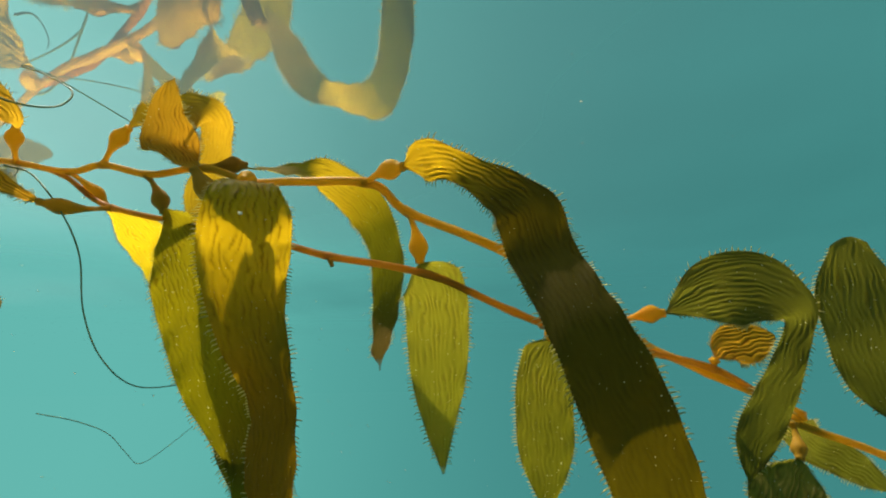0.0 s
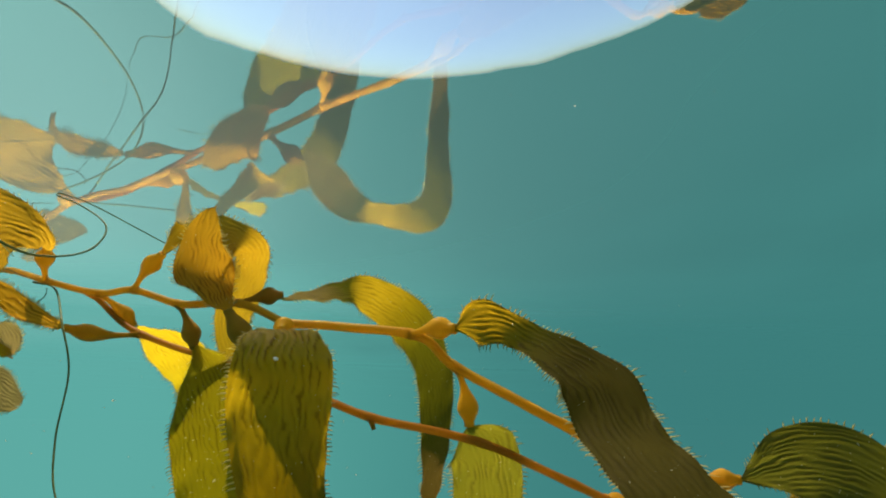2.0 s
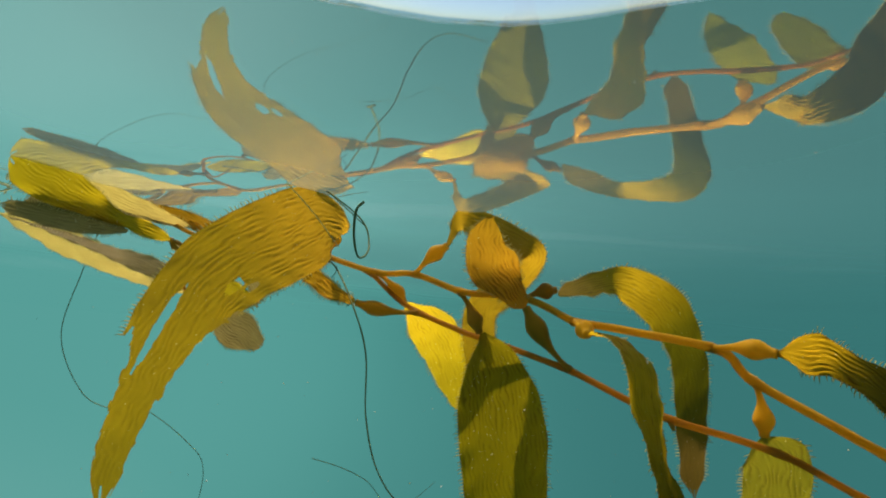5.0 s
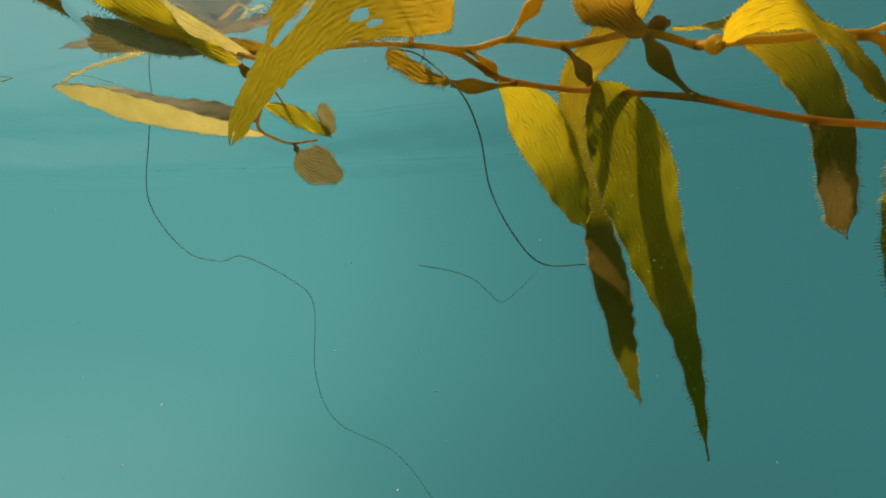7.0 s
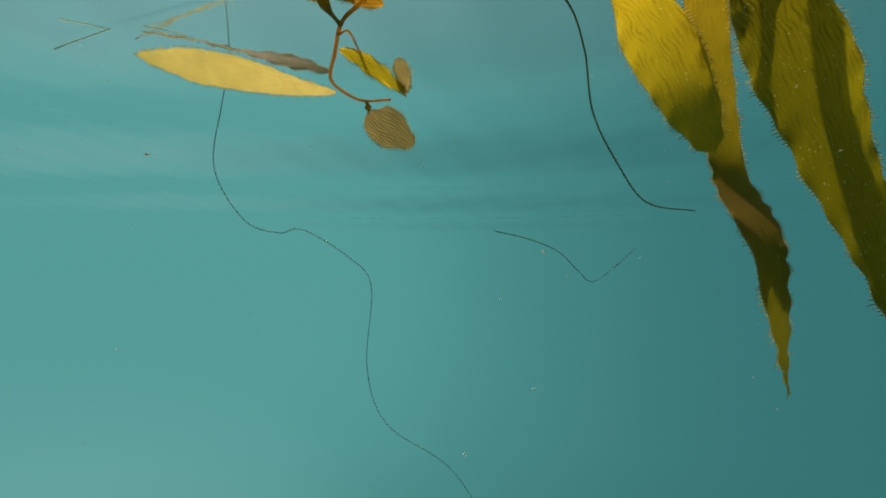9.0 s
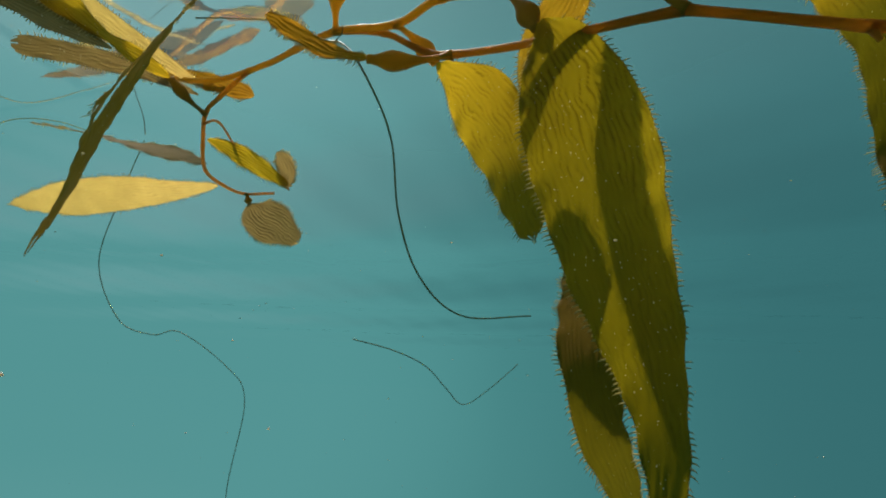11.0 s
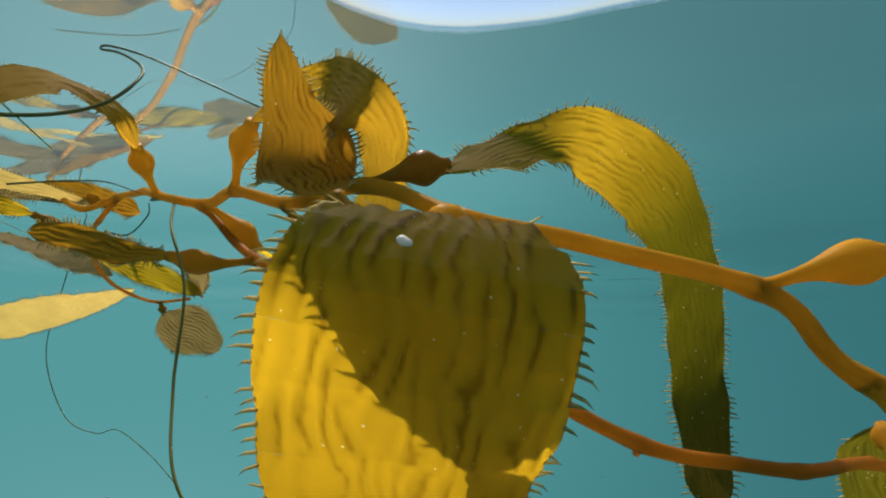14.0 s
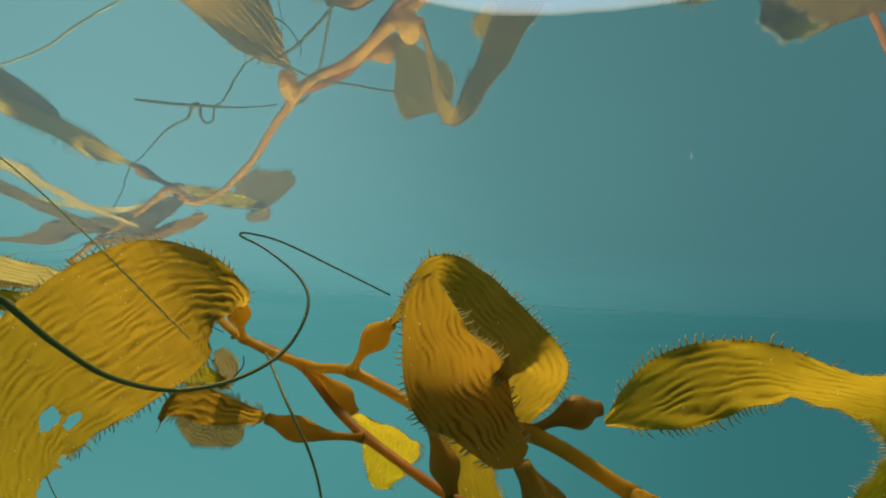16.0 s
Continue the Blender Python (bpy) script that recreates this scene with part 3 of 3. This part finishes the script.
near_blade = blade(side, [(-0.006, 0.434, -0.146), (-0.011, 0.411, -0.155), (-0.015, 0.394, -0.185), (-0.017, 0.396, -0.220), (-0.014, 0.396, -0.280), (0.002, 0.395, -0.351), (0.002, 0.413, -0.412), (0.004, 0.420, -0.450)],
      [(0.006, -0.0018, -0.0002), (0.0270, -0.0040, 0.0), (0.0375, -0.0052, 0.0007), (0.0385, -0.0064, 0.0017), (0.0300, -0.0020, -0.0060), (0.0116, -0.0220, -0.0040), (0.0106, -0.0277, -0.0040), (0.004, -0.010, -0.001)],
      skin=BROAD, wrinkle=1.5, pitch=0.0066, hinge=(1.6, 4.0, 8), label='broad golden-olive blade bent over at the top')
crust(near_blade, (-0.024, 0.386, -0.188), 0.0019)

second = frond('giant kelp frond with rust-brown stipe below the surface')
stipe(second, [(-0.246, 0.672, -0.069), (-0.195, 0.648, -0.085), (-0.132, 0.608, -0.132), (0.002, 0.476, -0.182)], 0.0030, 0.0034, RUST)
bladder(second, (-0.132, 0.608, -0.132), (-0.208, 0.633, -0.127), 0.0095)
bladder(second, (0.002, 0.476, -0.182), (-0.052, 0.478, -0.122), 0.0110, dark=1)
tilted_leaf = blade(second, [(-0.209, 0.632, -0.127), (-0.246, 0.628, -0.117), (-0.275, 0.613, -0.103), (-0.291, 0.592, -0.104)],
      [(0.0009, 0.001, 0.0040), (0.0010, 0.0021, 0.0106), (0.0007, 0.0007, 0.0108), (0.0008, -0.0010, 0.0070)],
      skin=ORANGE, wrinkle=0.8, torn=0.4)
upright_blade = blade(second, [(-0.054, 0.478, -0.123), (-0.089, 0.491, -0.091), (-0.100, 0.482, -0.060), (-0.092, 0.463, -0.035), (-0.089, 0.459, -0.028)],
      [(0.0090, 0.0035, -0.0010), (0.0261, 0.0087, -0.0036), (0.0218, 0.0013, -0.0006), (0.0084, 0.0006, -0.0026), (0.002, 0.0, 0.0)],
      skin=ORANGE, wrinkle=1.2, pitch=0.0044, label='small orange-brown blade standing upright')

second_end = frond('outer end of a rust-brown kelp stipe with green blades', (0.002, 0.476, -0.182))
stipe(second_end, [(0.002, 0.476, -0.182), (0.074, 0.411, -0.218), (0.160, 0.369, -0.238), (0.239, 0.352, -0.271), (0.316, 0.322, -0.300), (0.482, 0.326, -0.323), (0.597, 0.332, -0.369)], 0.0034, 0.0037, RUST)
bladder(second_end, (0.266, 0.342, -0.283), (0.298, 0.362, -0.293), 0.0095)
low_leaf = blade(second_end, [(0.298, 0.362, -0.293), (0.292, 0.379, -0.337), (0.299, 0.394, -0.392), (0.309, 0.411, -0.458)],
      [(0.756, -0.575, -0.313), (0.781, -0.597, -0.183), (0.793, -0.607, -0.049), (0.795, -0.606, -0.029)],
      0.058, skin=GREEN)
bladder(second_end, (0.482, 0.326, -0.323), (0.482, 0.322, -0.311), 0.0060)
blade(second_end, [(0.482, 0.322, -0.311), (0.494, 0.312, -0.299), (0.516, 0.300, -0.296), (0.538, 0.287, -0.290)],
      [(-0.390, 0.466, 0.794), (-0.253, 0.244, 0.936), (-0.152, 0.093, 0.984), (-0.181, 0.139, 0.974)],
      0.045, skin=ORANGE, taper=0.5, flare=0.3)

far = frond('young kelp shoot with pale yellow and dull brown blades')
stipe(far, [(-0.372, 0.812, -0.031), (-0.415, 0.845, -0.052), (-0.436, 0.862, -0.070), (-0.446, 0.900, -0.098), (-0.455, 0.945, -0.116), (-0.432, 0.962, -0.130), (-0.403, 0.971, -0.138), (-0.360, 0.975, -0.132)], 0.0032, 0.0020, RUST)
stipe(far, [(-0.439, 0.868, -0.082), (-0.425, 0.884, -0.069), (-0.400, 0.922, -0.098), (-0.361, 0.948, -0.118), (-0.335, 0.962, -0.130)], 0.0018, 0.0011, RUST)
bladder(far, (-0.436, 0.862, -0.070), (-0.462, 0.806, -0.056), 0.0080, dark=1)
blade(far, [(-0.462, 0.806, -0.056), (-0.485, 0.778, -0.051), (-0.515, 0.742, -0.046), (-0.533, 0.708, -0.040), (-0.560, 0.655, -0.030), (-0.584, 0.612, -0.022)],
      [(0.001, 0.001, 0.004), (0.0020, 0.0030, 0.0110), (0.0030, 0.0100, 0.0060), (0.0080, 0.0110, 0.0100), (0.0110, 0.0090, 0.0230), (0.0090, 0.0060, 0.0200)],
      skin=YOUNG, torn=0.3, label='bright yellow blade twisted near its base')
blade(far, [(-0.503, 0.752, -0.060), (-0.535, 0.715, -0.064), (-0.565, 0.672, -0.067), (-0.592, 0.634, -0.070)],
      [(0.0, 0.001, 0.004), (0.0010, 0.0060, 0.0120), (0.0010, 0.0060, 0.0130), (0.0, 0.0020, 0.0060)],
      skin=DUSKY, torn=0.3)
pale_leaf = blade(far, [(-0.450, 0.990, -0.120), (-0.520, 1.010, -0.116), (-0.610, 1.038, -0.104), (-0.715, 1.075, -0.094), (-0.790, 1.105, -0.084), (-0.838, 1.125, -0.076)],
      [(0.001, 0.003, -0.004), (0.003, 0.010, -0.0120), (0.005, 0.018, -0.0220), (0.005, 0.019, -0.0230), (0.003, 0.010, -0.0120), (0.001, 0.002, -0.0030)],
      skin=PALE, torn=0.5, wrinkle=0.5, label='pale yellow blade with ragged edge')
blade(far, [(-0.455, 0.945, -0.106), (-0.520, 0.965, -0.082), (-0.600, 0.985, -0.062), (-0.690, 1.005, -0.038), (-0.770, 1.026, -0.022)],
      [(0.0, 0.002, 0.004), (0.002, 0.014, 0.0160), (0.002, 0.014, 0.0090), (0.002, 0.011, 0.0040), (0.0, 0.004, 0.001)],
      skin=DUSKY, wrinkle=0.6)
blade(far, [(-0.440, 0.893, -0.092), (-0.415, 0.905, -0.096), (-0.380, 0.925, -0.108), (-0.335, 0.957, -0.126)],
      [(0.001, 0.001, 0.003), (0.003, 0.004, 0.0120), (0.004, 0.004, 0.0150), (0.002, 0.002, 0.0060)],
      skin=YOUNG, wrinkle=0.8)
bladder(far, (-0.400, 0.971, -0.138), (-0.396, 0.976, -0.152), 0.0060, dark=1)
blade(far, [(-0.396, 0.976, -0.152), (-0.384, 0.980, -0.164), (-0.358, 0.988, -0.178), (-0.318, 1.000, -0.200)],
      [(0.004, 0.0, 0.004), (0.014, 0.002, 0.0230), (0.014, 0.002, 0.0300), (0.004, 0.0, 0.0100)],
      skin=DUSKY, wrinkle=0.9)
blade(far, [(-0.339, 0.960, -0.128), (-0.339, 0.953, -0.105), (-0.347, 0.944, -0.088), (-0.356, 0.937, -0.080)],
      [(0.004, 0.001, 0.001), (0.011, 0.003, 0.002), (0.010, 0.003, 0.003), (0.003, 0.001, 0.001)],
      skin=DUSKY, wrinkle=0.5)

right = frond('neighbouring kelp frond with broad dark green blades')
blade(right, [(0.597, 0.322, -0.381), (0.646, 0.331, -0.412), (0.685, 0.318, -0.432), (0.737, 0.303, -0.465)],
      [(0.450, -0.726, 0.520), (0.387, -0.579, 0.717), (0.334, -0.473, 0.815), (0.350, -0.513, 0.784)],
      0.040, skin=OLIVE)
bladder(right, (0.494, 0.262, -0.378), (0.480, 0.253, -0.409), 0.0070, dark=1)
blade(right, [(0.480, 0.253, -0.409), (0.474, 0.259, -0.426), (0.467, 0.265, -0.450), (0.467, 0.273, -0.479)],
      [(0.0026, -0.0045, 0.0002), (0.0116, -0.0176, 0.0106), (0.0164, -0.0265, 0.0049), (0.0024, -0.0036, 0.0005)],
      skin=OLIVE)
blade(right, [(0.519, 0.190, -0.207), (0.525, 0.197, -0.250), (0.531, 0.199, -0.297), (0.545, 0.197, -0.343), (0.558, 0.187, -0.392)],
      [(-0.0014, 0.0085, -0.0092), (-0.0115, 0.0272, -0.0067), (-0.0118, 0.0274, -0.0108), (-0.0106, 0.0236, -0.0172), (-0.0017, 0.0039, -0.0025)],
      skin=OLIVE, torn=0.3)

hooked_strand = strand([(-0.262, 0.690, -0.068), (-0.233, 0.671, -0.080), (-0.195, 0.608, -0.142), (-0.171, 0.596, -0.192), (-0.158, 0.583, -0.256), (-0.136, 0.562, -0.306), (-0.100, 0.565, -0.334), (-0.043, 0.575, -0.330)], 0.0012)
strand([(-0.214, 0.856, -0.360), (-0.164, 0.848, -0.372), (-0.125, 0.842, -0.389), (-0.100, 0.837, -0.414), (-0.080, 0.834, -0.431), (-0.052, 0.830, -0.414), (-0.017, 0.825, -0.383)], 0.0007)
strand([(-0.660, 1.158, 0.028), (-0.677, 1.154, -0.095), (-0.684, 1.149, -0.218), (-0.623, 1.131, -0.317), (-0.558, 1.117, -0.342), (-0.513, 1.109, -0.336), (-0.427, 1.090, -0.387), (-0.386, 1.079, -0.440), (-0.391, 1.072, -0.580), (-0.355, 1.059, -0.677), (-0.242, 1.034, -0.753), (-0.156, 1.009, -0.894), (-0.107, 0.992, -1.020)], 0.0009)
looped_strand = strand([(-0.246, 0.384, -0.067), (-0.244, 0.397, -0.071), (-0.235, 0.413, -0.083), (-0.222, 0.430, -0.094), (-0.205, 0.451, -0.098), (-0.186, 0.471, -0.091), (-0.172, 0.490, -0.076), (-0.168, 0.508, -0.053), (-0.178, 0.524, -0.035), (-0.205, 0.542, -0.016), (-0.226, 0.555, -0.006), (-0.221, 0.554, -0.004), (-0.200, 0.563, -0.006), (-0.162, 0.573, -0.019), (-0.125, 0.584, -0.032)], 0.0012)
strand([(-0.392, 0.690, -0.057), (-0.345, 0.687, -0.054), (-0.302, 0.685, -0.054), (-0.268, 0.685, -0.064)], 0.0009)
strand([(-0.271, 0.650, -0.106), (-0.252, 0.650, -0.108), (-0.237, 0.647, -0.093), (-0.236, 0.645, -0.083)], 0.0008)
strand([(-0.513, 0.545, 0.063), (-0.469, 0.541, 0.058), (-0.423, 0.537, 0.048), (-0.373, 0.534, 0.026), (-0.325, 0.535, -0.007), (-0.282, 0.538, -0.041), (-0.245, 0.554, -0.075)], 0.0010, True)
strand([(-0.949, 1.110, -0.025), (-0.891, 1.092, -0.009), (-0.824, 1.073, 0.007), (-0.745, 1.054, -0.002), (-0.664, 1.037, -0.030), (-0.618, 1.027, -0.045)], 0.0010, True)
stipe(second_end, [(0.074, 0.411, -0.218), (0.077, 0.409, -0.228)], 0.0034, 0.0016, RUST)


def build_specks():
    rng = random.Random(5)
    bm = bmesh.new()
    for _ in range(300):
        p = Vector((rng.uniform(-1.2, 1.0), rng.uniform(0.35, 1.8), rng.uniform(-0.9, -0.03)))
        size = rng.uniform(0.0003, 0.0012)
        bmesh.ops.create_icosphere(bm, subdivisions=1, radius=size, matrix=Matrix.Translation(p) @ Matrix.Diagonal((1, rng.uniform(0.5, 1.6), rng.uniform(0.4, 1), 1)))
    m = kelp_flesh("pale drifting specks", (0.5, 0.48, 0.42), (0.8, 0.78, 0.7))
    return tagged(mesh_object("drifting_specks", bm, m), "tiny pale specks drifting in the water", "particles", kind="stuff")


build_specks()

# ---- movement ----
WATER = [(0.0, -0.840, -0.028), (0.5, -0.900, -0.025), (1.0, -0.980, -0.014), (1.5, -1.070, -0.002), (2.0, -1.060, -0.004), (2.5, -1.090, -0.001), (3.0, -1.120, 0.001), (3.5, -1.160, 0.006), (5.8, -0.060, -0.008), (6.0, -0.020, -0.008), (6.5, 0.082, 0.007), (7.0, 0.233, 0.009), (7.5, 0.447, 0.010), (8.0, 0.678, 0.011), (8.2, 0.812, 0.012), (10.5, 1.718, 0.018), (11.0, 1.778, 0.019), (11.5, 1.834, 0.020), (12.0, 1.879, 0.020), (12.5, 1.844, 0.023), (13.0, 1.794, 0.025), (13.5, 1.780, 0.027), (14.0, 1.967, 0.035), (14.5, 1.789, 0.038), (15.0, 1.839, 0.041), (15.5, 1.850, 0.053), (16.0, 2.075, 0.042)]


def sway(ob, rows):
    """A frond turns about its pivot."""
    x, y, z = ob.location
    walk(ob, [(t, pose(x, y, z, *turn)) for t, *turn in rows])


def swing(ob, rows):
    """A blade turns about its base: rows of seconds and degrees about x, y and z."""
    x, y, z = ob.location
    walk(ob, [(t, pose(x, y, z, *turn)) for t, *turn in rows])


def bend(ob, rows):
    """A blade bends piece by piece, each about the line at which it joins the one above; short steps keep the pieces joined."""
    joints = [(tail, rim, Matrix.Translation(tail.location), axis) for tail, rim, axis in ENDS[ob.name]]
    keyed = [[] for _ in joints]
    steps = []
    for (t, turn), (end, last) in zip(rows, rows[1:]):
        count = max(1, round((end - t) / 0.2)) if last != turn else 1
        steps += [(t + (end - t) * k / count, turn + (last - turn) * k / count) for k in range(count)]
    for t, turn in steps + [rows[-1]]:
        m = Matrix()
        for row, (tail, rim, spot, axis) in zip(keyed, joints):
            m = m @ spot @ Matrix.Rotation(radians(turn) / len(joints), 4, axis) @ spot.inverted()
            row.append((t, m @ spot))
    for row, (tail, rim, spot, axis) in zip(keyed, joints):
        walk(tail, row)
        walk(rim, row)


def motions():
    swing(near_blade, [(0, 6, -7, 11), (1.5, -9, -3, -2), (2.5, -15, -2, 17), (3.5, -17, -2, 9), (6.0, -28, 12, 56), (6.6, -46, 13, 34), (7.0, -59, 16, 35), (8.2, -58, 0, 38), (10.5, -48, -44, 44), (12.0, -40, -42, 40), (12.5, -37, -42, 37), (13.0, -34, 3, 46), (13.5, -37, 0, 23), (14.0, -35, 2, 4), (14.5, -47, -8, -18), (16.0, -50, -8, -20)])
    bend(near_blade, [(0, -8), (1.5, 6), (3.5, 3), (6.0, 14), (6.6, 31), (7.0, 36), (8.2, 30), (10.5, 6), (12.1, 6), (12.5, 30), (13.0, 62), (13.5, 88), (14.0, 88), (14.5, 45), (16.0, 35)])
    swing(arched_blade, [(0, -8, 1, 22), (1.5, -10, 1, 20), (3.5, -14, 1, 9), (6.0, -5, -1, 7), (7.0, -19, 12, 0), (8.2, -16, 9, 0), (11.0, 0, -2, 6), (12.0, -14, -7, 24), (12.5, -11, -1, 23), (13.5, -4, -5, 30), (14.0, -1, -7, 33), (14.5, 2, -7, 33), (15.0, 23, 0, 23), (15.5, 35, -4, 8), (16.0, 46, -7, -7)])
    swing(upright_blade, [(0, -6, 6, -26), (1.5, 0, 9, -24), (2.5, -4, 10, -22), (3.5, 15, 8, -28), (6.0, 22, 4, -35), (13.0, -16, 4, -37), (13.5, -11, 3, -35), (14.0, -10, -3, -31), (14.5, 2, -3, -36), (15.0, -1, -7, -34), (16.0, 5, -3, -32)])
    swing(torn_blade, [(0, 35, 20, 4), (3.0, 39, 24, 4), (3.5, 50, 20, -6), (6.0, 36, 23, 14), (6.5, 66, 25, 23), (7.0, 42, 29, 46), (7.5, 34, 24, 36), (8.0, -18, 2, -8), (9.3, -16, 0, -14), (10.4, -22, -12, -36), (11.0, 14, -14, -47), (12.0, -10, -40, -26), (13.0, -20, -31, 24), (14.0, -9, -8, -8), (14.5, -5, -4, -10), (15.0, -2, -1, -9), (15.5, 18, 5, 4), (16.0, 35, 10, 14)])
    bend(torn_blade, [(0, 49), (3.0, 49), (3.5, 28), (6.0, -23), (6.5, -15), (7.0, 70), (7.5, 50), (8.0, 6), (11.0, 1), (12.0, 38), (13.0, 4), (14.0, 3), (14.5, 8), (15.0, 21), (16.0, 40)])
    swing(pale_leaf, [(0, 0, 11, 0), (7.5, 0, 11, 0), (11.0, 0, -8, 0), (12.0, 0, -19, 0), (16.0, 0, -14, 0)])
    swing(hanging_blade, [(0, 4, -9, 0), (1.5, 7, -5, 3), (2.5, -4, -5, -2), (3.5, -4, 3, -12), (6.0, 2, 0, 1), (7.0, -6, -2, 11), (8.0, -8, -2, 5), (10.5, -8, 2, 11), (12.0, 29, -8, 1), (12.5, 30, -2, 4), (13.0, 30, 0, 10), (13.5, 35, 1, 14), (16.0, 36, 0, 14)])
    swing(long_blade, [(0, 2, -11, 0), (1.5, 2, -11, 0), (3.5, 2, -8, 0), (6.0, 0, 0, 0), (8.2, 0, 0, 0), (11.0, 2, -2, 0), (12.0, 4, -3, 0), (13.0, 4, 4, 0), (16.0, 5, 4, 0)])
    bend(long_blade, [(0, 0), (10.5, 4), (11.0, 8), (12.0, 24), (13.5, 28), (16.0, 28)])
    swing(young_blade, [(0, 36, -16, 13), (1.5, 34, -18, 13), (3.5, 23, -22, 13), (6.0, 6, -11, 4), (7.0, -12, -2, -3), (8.0, -13, -2, -7), (10.5, -14, 2, -16), (11.0, -13, -1, -21), (12.0, 32, -2, 0), (12.5, 52, -2, 7), (13.5, 57, 2, 20), (16.0, 57, 2, 20)])
    swing(twisted_blade, [(0, 12, -7, -6), (1.5, -13, 10, -16), (2.5, -4, -1, 8), (3.5, 3, -6, 12), (16.0, 3, -6, 12)])
    swing(tilted_leaf, [(0, 14, 5, 20), (3.5, 14, 5, 20), (6.0, 11, 0, 5), (12.0, -7, -4, -14), (12.5, -9, -2, -9), (13.5, -9, -1, -8), (14.0, -10, -12, -10), (14.5, -6, -9, -10), (15.0, 5, 3, 9), (16.0, 17, -3, 34)])
    swing(low_leaf, [(0, 0, 0, 0), (12.5, 0, 0, 0), (13.0, -20, 0, 0), (13.5, -55, 0, 0), (14.0, -75, 0, 0), (16.0, -75, 0, 0)])
    swing(hooked_strand, [(0.0, -1, 0, 10), (1.5, -11, 4, 1), (6.0, -6, 6, -9), (8.0, -4, 11, 6), (10.5, 15, 4, -3), (12.0, 2, 1, 1), (12.5, -4, 7, 8), (13.5, -17, 2, 5), (16.0, -14, -8, 0)])
    swing(looped_strand, [(0, 0, 0, 0), (3.5, 0, 0, 0), (6.0, 0, 0, 35), (8.2, 0, 0, 35), (11.0, 0, 0, 0), (16.0, 0, 0, 0)])
    sway(side, [(0, 0, 0, 0), (6.0, 0, 0, 0), (8.2, 2.6, 2.2, 2.3), (12.5, 8.8, 7.5, 7.8), (16.0, 8.8, 7.5, 7.8)])
    sway(outer, [(0, 0, 0, 0), (6.0, 0, 0, 0), (8.2, -4, 3, 5), (10.5, -16, 6, 22), (12.5, -32, 16, 38), (13.0, -40, 25, 39), (13.5, -34, 28, 37), (14.0, -40, 39, 35), (14.5, -40, 46, 34), (15.0, -42, 46, 38), (16.0, -42, 46, 38)])
    sway(second_end, [(0, 0, 0, 0), (6.0, 0, 0, 0), (8.2, 2, -2, 4), (10.5, 2, -10, 20), (12.0, 2, -17, 34), (12.5, 4, -19, 40), (13.0, 13, -17, 44), (13.5, 40, -20, 30), (14.0, 58, -19, 20), (16.0, 58, -19, 20)])
    u = heading(WAVE_YAW, 0)
    walk(WATER_OBJECT, [(t, pose(u.x * slide, u.y * slide, h)) for t, slide, h in WATER])


motions()
